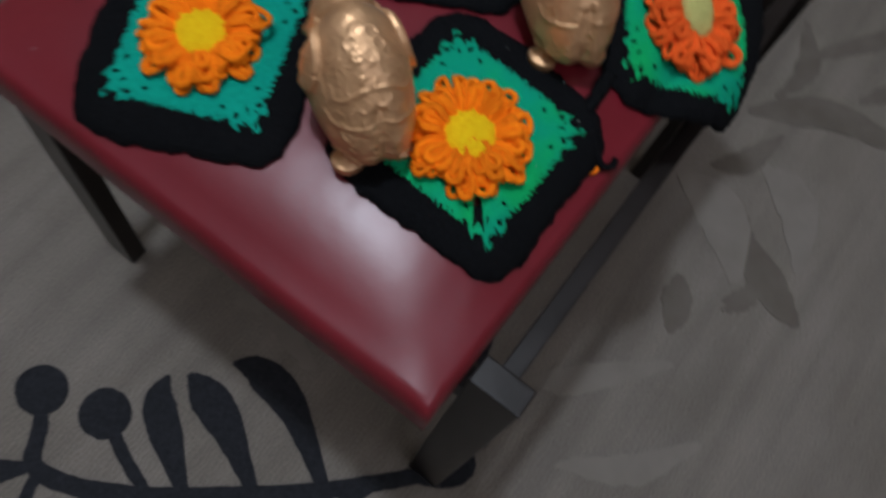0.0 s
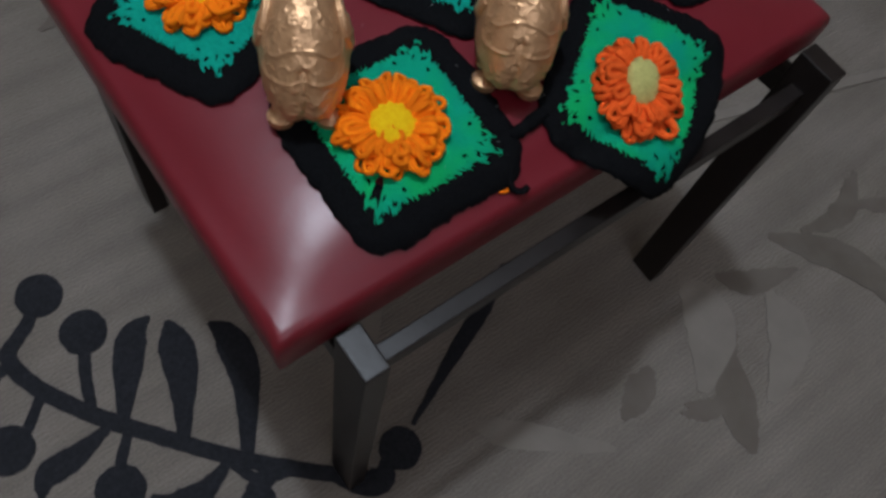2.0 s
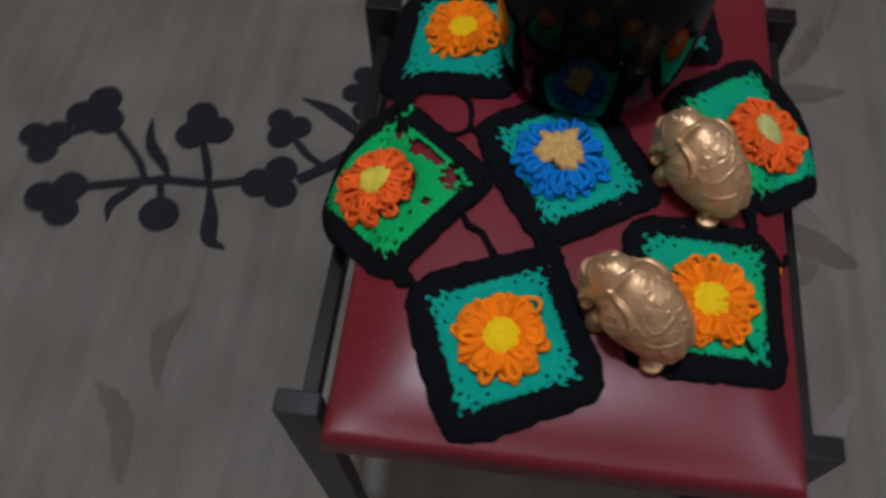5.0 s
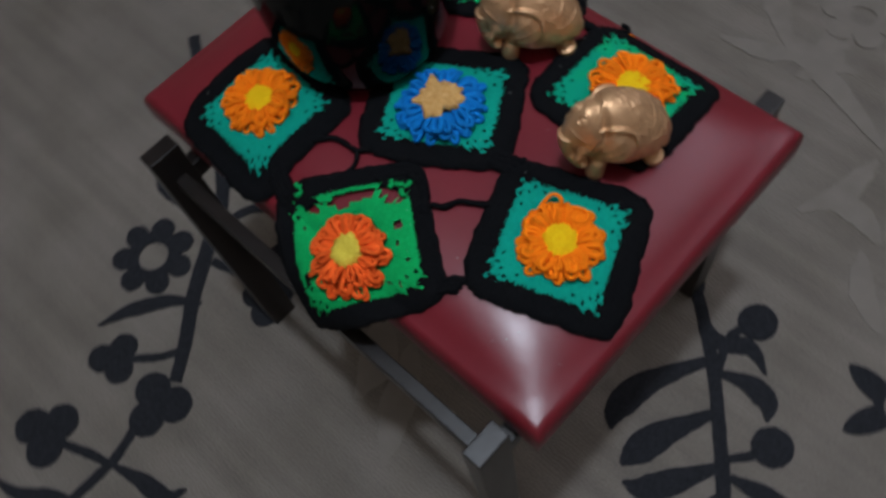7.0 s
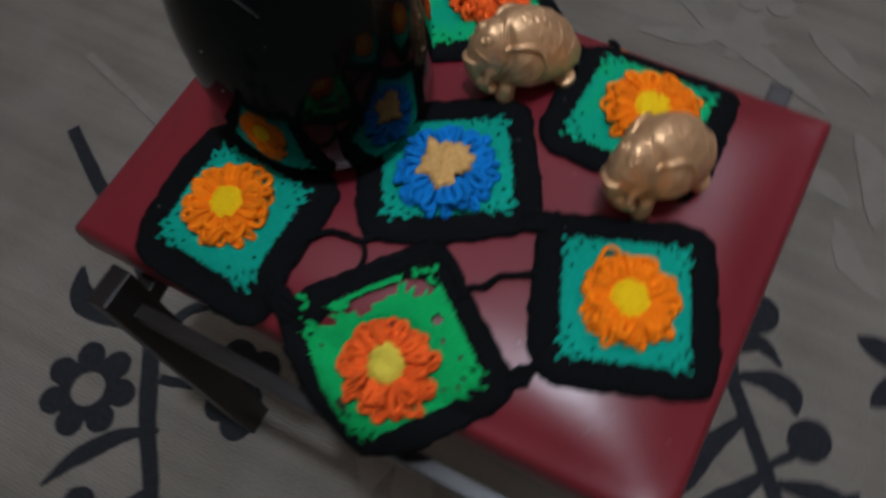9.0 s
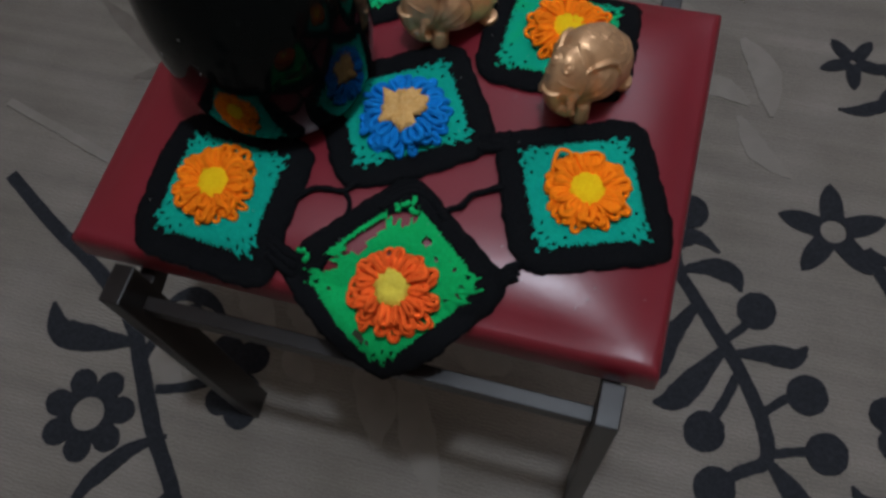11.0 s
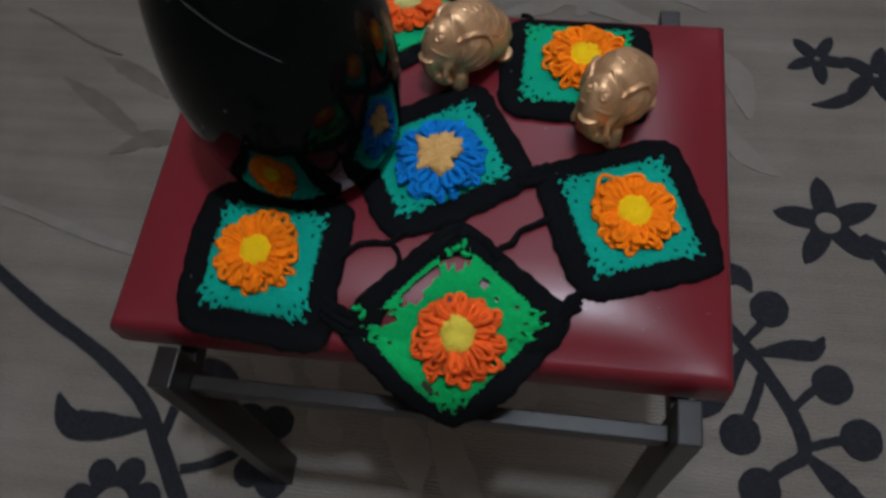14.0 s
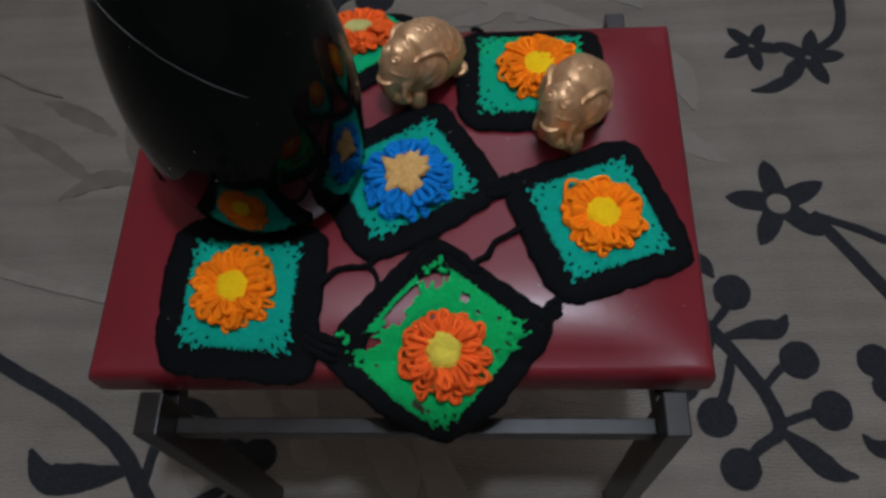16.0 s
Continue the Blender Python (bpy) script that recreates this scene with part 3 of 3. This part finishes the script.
def granny_square(cx, cy, turn, w, h, green, petal, heart, heart_kind="disc", seed=1, border=0.0135, flower=None, size=1.0, torn=(), count=27, loose=False,
                  power=5.5, note="", stretch=(1.0, 1.0), rise=0.0, lap=0.011, heart_r=0.0146):
    ca, sa = math.cos(radians(turn)), math.sin(radians(turn))
    rnd = random.Random(seed)

    def place(x, y, lift):
        return drape(cx + (ca * x - sa * y) * stretch[0], cy + (sa * x + ca * y) * stretch[1], lift + 0.0012)

    flower = flower or (cx, cy)
    ox, oy = (flower[0] - cx) / stretch[0], (flower[1] - cy) / stretch[1]
    fx, fy = ca * ox + sa * oy, ca * oy - sa * ox
    hx, hy = w / 2, h / 2
    gx, gy = hx - border, hy - border
    edge = part("black_border", crochet_ring(lambda a: rounded(a, gx - lap, gy - lap, 4) * (0.97 + 0.02 * math.sin(3 * a + seed)),
                                             lambda a: rounded(a, hx, hy, power) * (1 + 0.014 * math.sin(2 * a + seed) + 0.012 * math.sin(5 * a + 2 * seed) + 0.008 * math.sin(17 * a + seed) + 0.006 * math.sin(31 * a)),
                                             0.0032, place, 168, 7, seed), BLACK, mat_thing, "black crocheted border" + note)
    n = 216

    def corner(a):
        return (math.degrees(a) % 90) - 45

    def green_edge(a):
        d = corner(a)
        star = 0.075 * math.cos(math.tau * d / 9.0) * (1.15 if abs(d) < 4 else 0.75) + 0.012 if abs(d) < 13.5 else 0.010 * math.sin(a * 60) - 0.012
        return rounded(a, gx, gy, 14) * (1 + star)

    def eyelet(i, j):
        d = corner(i * math.tau / n)
        if (j == 10 and abs(abs(d) - 7) < 1.5) or (j == 11 and abs(d) < 1.5) or (j == 8 and abs(d) < 1.6) or (j == 9 and abs(abs(d) - 14.5) < 1.4):
            return True
        deg = math.degrees(i * math.tau / n)
        return any(lo <= deg <= hi and j * 8 // 14 in js for lo, hi, js in torn)

    part("green_band", crochet_ring(lambda a: 0.019, green_edge, 0.0040, place, n, 14, seed + 50, eyelet, 0.0010, 0.0011), green, edge,
         "teal green crocheted band" if green is TEAL else "bright green crocheted band")
    # flower: layers of looped petals
    for layer, (k, kind, lift) in enumerate(((count, 0, 0.0042), (count, 1, 0.0064), (count - 4, 2, 0.0082), (count - 8, 6, 0.0094))):
        if heart_kind == "ragged" and layer >= 3:
            continue
        for i in range(k):
            a = (i + 0.5 * layer) * math.tau / k + rnd.uniform(-0.13, 0.13)
            r0 = (0.0098, 0.0102, 0.0106, 0.0112)[layer] * size * rnd.uniform(0.9, 1.14)
            lift_p = lift + rise * (0.3, 0.55, 0.75, 0.9)[layer]
            p = place(fx + math.cos(a) * r0, fy + math.sin(a) * r0, lift_p)
            q = place(fx + math.cos(a) * 0.03, fy + math.sin(a) * 0.03, lift + 0.1 * rise)
            d = (q - p).normalized()
            ob = new("petal", petal_mesh(petal, (4, 5, 2, 6)[layer] if loose else kind))
            ob.parent = edge
            s = size * rnd.choice((0.84, 0.92, 0.97, 1.0, 1.03, 1.08)) * rnd.uniform(0.96, 1.05)
            tip = -math.asin(max(-1, min(1, d.z))) + rnd.uniform(-0.24, 0.06)
            ob.matrix_basis = (Matrix.Translation(p) @ Euler((rnd.uniform(-0.9, 0.9), tip, math.atan2(d.y, d.x) + rnd.uniform(-0.30, 0.30))).to_matrix().to_4x4()
                               @ Matrix.Diagonal((s, s * rnd.uniform(0.7, 1.3), s, 1)))
    # heart
    bm = bmesh.new()
    if heart_kind == "disc":
        rings, seg = 5, 22
        centre = bm.verts.new(place(fx, fy, 0.0138 + rise))
        last_ring = None
        for j in range(1, rings + 1):
            t = j / rings
            ring = []
            for i in range(seg):
                a = i * math.tau / seg
                r = heart_r * size * t * (1 + 0.05 * math.sin(i * 2.7 + j) + rnd.uniform(-0.10, 0.10) * t)
                lift = 0.0138 + rise - 0.006 * t ** 4 + (0.0012 if (i + j) % 2 else 0) * (0.4 + t) + rnd.uniform(0, 0.0009)
                ring.append(bm.verts.new(place(fx + math.cos(a) * r, fy + math.sin(a) * r, lift)))
            for i in range(seg):
                if last_ring is None:
                    bm.faces.new((centre, ring[i], ring[(i + 1) % seg]))
                else:
                    bm.faces.new((last_ring[i], ring[i], ring[(i + 1) % seg], last_ring[(i + 1) % seg]))
            last_ring = ring
        base = [bm.verts.new(place(fx + math.cos(i * math.tau / seg) * 0.0115 * size, fy + math.sin(i * math.tau / seg) * 0.0115 * size, 0.004)) for i in range(seg)]
        for i in range(seg):
            bm.faces.new((last_ring[i], base[i], base[(i + 1) % seg], last_ring[(i + 1) % seg]))
    else:
        seg = 60
        centre = bm.verts.new(place(fx, fy, 0.0142 + rise))
        prev_ring = None
        for j in range(1, 5):
            t = j / 4
            ring = []
            for i in range(seg):
                a = i * math.tau / seg
                star = 0.0166 + 0.0022 * math.cos(5 * a + 1.9) + 0.0011 * math.sin(3 * a + 0.6) + 0.0017 * math.sin(9 * a + 1.0) + 0.0018 * math.sin(2 * a) + 0.0012 * math.sin(13 * a) + rnd.uniform(-1, 1) * 0.0013
                if 0.9 < (a + 0.3) % math.tau < 1.5:
                    star *= 0.72
                ring.append(bm.verts.new(place(fx + math.cos(a) * star * t, fy + math.sin(a) * star * t, 0.0140 + rise - 0.0012 * t + 0.0012 * math.sin(4 * a + 5 * t) + rnd.uniform(0, 0.0018))))
            for i in range(seg):
                if prev_ring is None:
                    bm.faces.new((centre, ring[i], ring[(i + 1) % seg]))
                else:
                    bm.faces.new((prev_ring[i], ring[i], ring[(i + 1) % seg], prev_ring[(i + 1) % seg]))
            prev_ring = ring
        base = [bm.verts.new(v.co - Vector((0, 0, 0.005))) for v in prev_ring]
        for i in range(seg):
            bm.faces.new((prev_ring[i], base[i], base[(i + 1) % seg], prev_ring[(i + 1) % seg]))
    part("flower_heart", bm, heart, edge, {"yellow_yarn": "bright yellow yarn heart", "lemon_yarn": "lemon yellow yarn heart",
                                            "pale_lime_yarn": "pale lime yarn heart", "tan_yarn": "ragged torn tan yarn heart"}[heart.name])
    return edge, place


SQ_A = granny_square(-0.103, -0.098, -4, 0.120, 0.118, TEAL, ORANGE, YELLOW, seed=3, border=0.0178, rise=-0.003, flower=(-0.107, -0.0955), note=" round an orange flower")
SQ_B = granny_square(0.038, -0.133, 50, 0.122, 0.113, GREEN, RED, LEMON, seed=5, flower=(0.0436, -0.1436), size=1.0, border=0.0135, loose=True, count=25, power=8, stretch=(1.06, 0.98), rise=0.012, heart_r=0.0118,
                     lap=0.003,
                     torn=((29, 35, (5, 6)), (35, 42, (3, 4, 5, 6)), (42, 50, (4, 5, 6)), (50, 55, (5, 6, 7)), (58, 70, (4, 5)), (70, 88, (3, 4, 5)), (88, 108, (2, 3, 4, 5)), (108, 116, (4,)), (121, 126, (5, 6)), (126, 134, (4, 5, 6, 7)), (2, 12, (3, 4)), (340, 348, (3,)), (196, 208, (5,))), note=" round a torn red flower")
SQ_C = granny_square(0.154, -0.041, 22, 0.116, 0.116, TEAL, ORANGE, YELLOW, seed=8, border=0.0155, flower=(0.156, -0.042), note=" round an orange flower")
SQ_D = granny_square(0.011, -0.006, 30, 0.124, 0.110, TEAL, BLUE, TAN, "ragged", seed=11, border=0.0155, flower=(0.0145, -0.0115), size=1.12, rise=0.009, note=" round a blue flower")
SQ_E = granny_square(0.109, 0.092, 0, 0.117, 0.116, SEA, ORANGE, YELLOW, seed=14, border=0.0142, flower=(0.115, 0.093), note=" round an orange flower", size=1.05, loose=True, count=29,
                     torn=((36, 42, (3, 4, 5)), (318, 332, (3, 4))))
SQ_F = granny_square(-0.039, 0.136, 37, 0.123, 0.110, SEA, RED, PALE, seed=17, rise=0.008, heart_r=0.0125, border=0.013, flower=(-0.033, 0.142), note=" round a red flower")
SQ_G = granny_square(-0.143, 0.056, 8, 0.108, 0.108, TEAL, ORANGE, YELLOW, seed=21, note=" under the vase", size=0.5)


def cord(pts, r=0.0017, name="joining_cord", material=BLACK, lift=0.003):
    bm = bmesh.new()
    sp = spline([drape(x, y, lift) for x, y in pts], 6)
    tube(bm, sp, [r * random.uniform(0.85, 1.2) for _ in sp], 7)
    return part(name, bm, material, mat_thing)


cord(((-0.046, -0.094), (-0.036, -0.083), (-0.025, -0.080), (-0.013, -0.079), (-0.004, -0.070)), 0.0023)
cord(((-0.011, -0.080), (-0.006, -0.086), (-0.0045, -0.094), (-0.007, -0.104)), 0.0019)
cord(((0.055, -0.087), (0.066, -0.076), (0.073, -0.072), (0.078, -0.062), (0.086, -0.057), (0.099, -0.049)), 0.0024)
cord(((0.018, -0.088), (0.03, -0.071), (0.042, -0.068), (0.055, -0.074), (0.066, -0.086)), 0.0042)
for off in (-0.004, 0.0, 0.004):
    cord(((0.108 + abs(off), -0.119 + off), (0.115, -0.114 + off), (0.123, -0.108 + off)), 0.0036, lift=0.0016)
cord(((0.062, 0.136), (0.067, 0.144), (0.069, 0.151), (0.065, 0.1555), (0.060, 0.155)), 0.0022)
for off in (-0.005, 0.0, 0.005):
    cord(((0.072, -0.018 + off), (0.082, -0.016 + off), (0.094, -0.012 + off)), 0.004, lift=0.002)
cord(((0.028, 0.125), (0.042, 0.127), (0.056, 0.128)), 0.0042, lift=0.002)
for off in (-0.005, 0.0, 0.005):
    cord(((-0.056, -0.128 + off), (-0.044, -0.134 + off), (-0.032, -0.138 + off)), 0.004, lift=0.002)
cord(((0.069, 0.1465), (0.072, 0.1505), (0.077, 0.149)), 0.0011, "loose_thread", ORANGE, 0.0015)
# green ends left in the torn corner
for x, y, a in ((0.034, -0.079, 40), (0.029, -0.084, 120), (0.042, -0.083, -20), (0.039, -0.076, 80), (-0.030, -0.127, 10), (-0.026, -0.131, 70)):
    dx, dy = 0.0032 * math.cos(radians(a)), 0.0032 * math.sin(radians(a))
    cord(((x - dx, y - dy), (x + 0.4 * dy, y - 0.4 * dx), (x + dx, y + dy)), 0.0019, "loose_tuft", GREEN, 0.0042)
# long stray loops of the orange flowers
for (x, y, turn, edge) in ((0.140, -0.0215, 4, SQ_C), (0.1315, -0.039, 78, SQ_C), (0.135, 0.108, 205, SQ_E), (0.127, 0.075, -60, SQ_E)):
    ob = new("petal", petal_mesh(ORANGE, 3))
    ob.parent = edge[0]
    ob.matrix_basis = pose(*drape(x, y, 0.0085), 0, -6, turn)

for (x, y, turn) in ((0.0345, 0.0135, 222),):
    ob = new("petal", petal_mesh(BLUE, 0))
    ob.parent = SQ_D[0]
    ob.matrix_basis = pose(*drape(x, y, 0.0135), 0, 0, turn)

def ball(bm, at, radii, turn=(0, 0, 0), seg=20):
    m = Matrix.LocRotScale(at, Euler([radians(a) for a in turn]), radii)
    bmesh.ops.create_uvsphere(bm, u_segments=seg, v_segments=seg // 2 + 2, radius=1.0, matrix=m)


# ---- dark glass vase ----
vase = tagged(new("vase"), label="large glossy black glass vase standing on the mat", category="vase")
VX, VY, VZ = -0.0865, 0.006, 0.4168
PROFILE = ((0.0, 0.0), (0.054, 0.0), (0.0615, 0.0012), (0.0650, 0.005), (0.0690, 0.016), (0.0728, 0.035), (0.0752, 0.06), (0.0760, 0.085),
           (0.0748, 0.115), (0.0675, 0.16), (0.0565, 0.20), (0.0445, 0.24), (0.0395, 0.262), (0.0370, 0.275), (0.039, 0.287), (0.037, 0.289),
           (0.031, 0.28), (0.032, 0.262))
bm = bmesh.new()
prof = [(p.x, p.y) for p in spline([(r, z, 0) for r, z in PROFILE[1:]], 4)]
seg = 72
rings = [[bm.verts.new((VX + r * math.cos(k * math.tau / seg), VY + r * math.sin(k * math.tau / seg), VZ + z)) for k in range(seg)] for r, z in prof]
for r0, r1 in zip(rings, rings[1:]):
    for k in range(seg):
        bm.faces.new((r0[k], r0[(k + 1) % seg], r1[(k + 1) % seg], r1[k]))
bm.faces.new(rings[0][::-1])
bm.faces.new(rings[-1])
part("vase_body", bm, GLASS, vase)


def vase_radius(z):
    for (ra, za), (rb, zb) in zip(prof, prof[1:]):
        if za <= z <= zb:
            return ra + (rb - ra) * (z - za) / (zb - za)
    return 0.08


bm = bmesh.new()
line = []
for k in range(26):
    t = k / 25
    a, z = radians(-136 + 73 * t), 0.2125 - 0.024 * t - 0.032 * t * t
    r = vase_radius(z) + 0.0001
    line.append((VX + r * math.cos(a), VY + r * math.sin(a), VZ + z))
tube(bm, line, [0.00006 + 0.00007 * abs(math.sin(k * 1.7)) for k in range(26)], 5)
part("scratch", bm, SCRATCH, vase, "thin pale scratch across the glass")


rnd = random.Random(31)
bm = bmesh.new()
for k in range(13):
    a, z = radians(rnd.uniform(-150, 10)), rnd.uniform(0.06, 0.235)
    r = vase_radius(z) + 0.0001
    q = rnd.uniform(0.00022, 0.0005)
    ball(bm, (VX + r * math.cos(a), VY + r * math.sin(a), VZ + z), (q, q, q * 0.8), seg=6)
tagged(part("dust", bm, SCRATCH, vase, "pale specks of dust on the glass"), kind="stuff")


# ---- gilded elephant figurines ----
EGG = (0.0470, 0.0240, 0.0335)
TIP = Euler((0, radians(-47), 0)).to_matrix()


HEAD = Vector((0.86, 0.0, 0.30)).normalized()


def on_egg(p, proud=0.0):
    """The point of the figurine's skin outside p."""
    q = TIP.transposed() @ Vector(p)
    q = Vector((q.x / EGG[0], q.y / EGG[1], q.z / EGG[2])).normalized()
    way = (TIP @ Vector((q.x * EGG[0], q.y * EGG[1], q.z * EGG[2]))).normalized()
    off = HEAD.angle(way)
    skin = 0.0016 * math.exp(-(off / 0.5) ** 2) - 0.0030 * math.exp(-((off - 0.80) / 0.11) ** 2)
    ear = Vector((0.30, 0.88 if way.y > 0 else -0.88, 0.36)).normalized().angle(way)
    skin += 0.0026 / (1 + math.exp((ear - 0.42) / 0.05))
    if way.x < -0.2:
        skin -= 0.0032 * math.exp(-(way.y / 0.10) ** 2) * min(1.0, (-0.2 - way.x) / 0.4) * (1 if way.z < 0.55 else 0.3)
    slim = 1 - 0.34 * max(0.0, way.x - 0.15) ** 1.3
    far = proud + skin
    return TIP @ Vector((q.x * (EGG[0] * 0.97 + far), q.y * (EGG[1] * slim + far), q.z * (EGG[2] + far)))


def ridge(bm, pts, r, steps=5):
    run = [on_egg(p) for p in spline(pts, steps)]
    n = len(run)
    tube(bm, run, [1.05 * r * (0.45 + 0.55 * math.sin(math.pi * (k + 0.5) / n)) for k in range(n)], 6)


def elephant(x, y, z, turn, seed, label):
    """A plump figurine, its forehead raised, trunk curled to its left, feet tucked under the belly."""
    bm = bmesh.new()
    bmesh.ops.create_uvsphere(bm, u_segments=112, v_segments=72, radius=1.0, matrix=Matrix.LocRotScale((0, 0, 0), TIP.to_euler(), EGG))
    for v in bm.verts:
        v.co = on_egg(v.co)
        if v.co.z < -0.006:
            k = min(1.0, (-0.006 - v.co.z) / 0.035)
            v.co.z = -0.006 + (v.co.z + 0.006) * 0.42
            v.co.y *= 1 - 0.10 * k
    ground = drape(x, y, 0.0048).z - z
    ball(bm, (-0.014, 0, -0.004), (0.0205, 0.0225, 0.0195))
    for s in (-1, 1):
        # fan ear lying flush, with a raised rim and ribs
        rim = [(0.021, s * 0.0165, 0.0275), (0.013, s * 0.018, 0.0300), (0.004, s * 0.0190, 0.0275), (-0.003, s * 0.021, 0.0205), (-0.005, s * 0.024, 0.010)]
        full = [on_egg(p, 0.0012) for p in spline(rim, 6)]
        n = len(full)
        tube(bm, full, [0.0010 + 0.0013 * math.sin(math.pi * k / (n - 1)) for k in range(n)], 8)
        root = (0.026, s * 0.019, 0.010)
        for k in range(5):
            tip = full[4 + 5 * k]
            mid = [tip.lerp(Vector(root), q) for q in (0.1, 0.4, 0.7, 1.0)]
            low = [(p.x - 0.002 * (k - 2) * q, p.y, p.z - 0.011 * q) for p, q in zip(mid, (0.2, 0.6, 0.9, 1.0))]
            ridge(bm, low, 0.0007)
        # ringed eye
        eye = on_egg((0.0300, s * 0.0075, 0.0335))
        ring = [on_egg((eye.x + 0.0029 * math.cos(a * math.tau / 16), eye.y + 0.0034 * math.sin(a * math.tau / 16), eye.z - 0.0022 * math.cos(a * math.tau / 16)), 0.0003) for a in range(16)]
        tube(bm, ring, 0.0012, 6, closed=True)
        ball(bm, tuple(eye), (0.0019, 0.0019, 0.0019))
        # brow fold running from the crown to the ear, cheek, tusk
        ridge(bm, [(0.0140, s * 0.0005, 0.042), (0.018, s * 0.006, 0.040), (0.020, s * 0.012, 0.035), (0.021, s * 0.0165, 0.0285)], 0.0013)
        ridge(bm, [(0.035, s * 0.004, 0.024), (0.033, s * 0.011, 0.021), (0.029, s * 0.016, 0.017)], 0.0011)
        ball(bm, (0.0285, s * 0.0095, 0.0065), (0.0055, 0.0060, 0.0075))
        tube(bm, spline([(0.031, s * 0.012, 0.006), (0.034, s * 0.0135, -0.002), (0.0345, s * 0.0125, -0.005)], 4), [0.0026] * 4 + [0.0021] * 4 + [0.0013], 8)
        for lx, ly, lr in ((0.0195, 0.0115, 0.0070), (-0.0240, 0.0130, 0.0076)):
            tube(bm, [(lx * 0.6, s * ly * 0.8, -0.004), (lx * 0.92, s * ly, -0.013), (lx, s * ly, ground + 0.003), (lx, s * ly, ground - 0.0012)],
                 [lr * 0.6, lr * 0.95, lr * 1.05, lr * 1.0], 14)
        # saddle cloth hem, rump fold
        ridge(bm, [(-0.0215, 0, 0.0265), (-0.021, s * 0.007, 0.0250), (-0.0195, s * 0.0135, 0.0190), (-0.014, s * 0.0185, 0.0165)], 0.0010)
        ridge(bm, [(-0.030, s * 0.001, 0.0125), (-0.0285, s * 0.009, 0.0095), (-0.0215, s * 0.0185, 0.0065), (-0.0155, s * 0.022, 0.0095)], 0.0011)
        ridge(bm, [(-0.0155, s * 0.0205, 0.013), (-0.002, s * 0.0205, 0.0235), (0.004, s * 0.0175, 0.0300)], 0.0009)
    ridge(bm, [(-0.0290, 0, 0.017), (-0.032, 0.0005, 0.009), (-0.036, 0.001, -0.004)], 0.0016)
    trunk = spline([(0.036, 0, 0.014), (0.0365, 0.001, 0.004), (0.0345, 0.004, -0.005), (0.031, 0.009, -0.0105), (0.0285, 0.013, -0.0085)], 5)
    tube(bm, trunk, [0.0085 - 0.0046 * i / (len(trunk) - 1) for i in range(len(trunk))], 12)
    # worn relief: one flower on the back, folds and crackle over the cloth
    rnd = random.Random(seed)
    for k in range(6):
        a = k * math.tau / 6 + 0.3
        c = Vector((-0.004, 0.0, 0.035))
        u = lambda r, q: (c.x + r * math.cos(q), c.y + 1.15 * r * math.sin(q), c.z + 0.6 * r * math.cos(q))
        ridge(bm, [u(0.0025, a - 0.2), u(0.0062, a - 0.42), u(0.0078, a), u(0.0062, a + 0.42), u(0.0025, a + 0.2)], 0.0008, 4)
    for k in range(90):
        lon, lat = rnd.uniform(-0.75, 0.45), rnd.uniform(-1.0, 1.0)
        q = TIP @ Vector((EGG[0] * math.sin(lon), EGG[1] * math.cos(lon) * math.sin(lat), EGG[2] * math.cos(lon) * math.cos(lat)))
        a, ln = rnd.uniform(0, math.tau), rnd.uniform(0.0022, 0.0062)
        e1, e2 = TIP @ Vector((1, 0, 0)), Vector((0, 1, 0))
        ridge(bm, [q + (e1 * math.cos(a + 0.7 * h) + e2 * math.sin(a + 0.7 * h)) * ln * h for h in (-1, -0.4, 0.3, 1)], rnd.uniform(0.0005, 0.0008), 4)
    ob = link_mesh("elephant_figurine", bm, GOLD)
    ob.matrix_world = pose(x, y, z, 0, 0, turn)
    rm = ob.modifiers.new("fuse", "REMESH")
    rm.mode, rm.voxel_size, rm.use_smooth_shade = "VOXEL", 0.0006, True
    sm = ob.modifiers.new("soften", "SMOOTH")
    sm.factor, sm.iterations = 0.35, 1
    return tagged(ob, label=label, category="figurine", group="gilded elephants on the mat")


elephant(0.1383, 0.0420, 0.4377, 238, 4, "small gold-painted elephant figurine standing on an orange flower")
elephant(0.0245, 0.0850, 0.4350, 227, 7, "small gold-painted elephant figurine standing beside a red flower")

# bits of pale lint caught on the black yarn
bm = bmesh.new()
rnd = random.Random(9)
for bx, by in [(rnd.uniform(-0.16, 0.21), rnd.uniform(-0.14, 0.14)) for _ in range(46)]:
    p = drape(bx, by, 0.0056)
    a, ln = rnd.uniform(0, math.tau), rnd.uniform(0.0004, 0.0011)
    tube(bm, [p - Vector((math.cos(a), math.sin(a), 0)) * ln, p + Vector((0, 0, 0.0003)), p + Vector((math.cos(a + 0.5), math.sin(a + 0.5), 0)) * ln], 0.00022, 4)
lint = part("lint", bm, SCRATCH, mat_thing, "tiny pale bits of lint")
tagged(lint, kind="stuff")
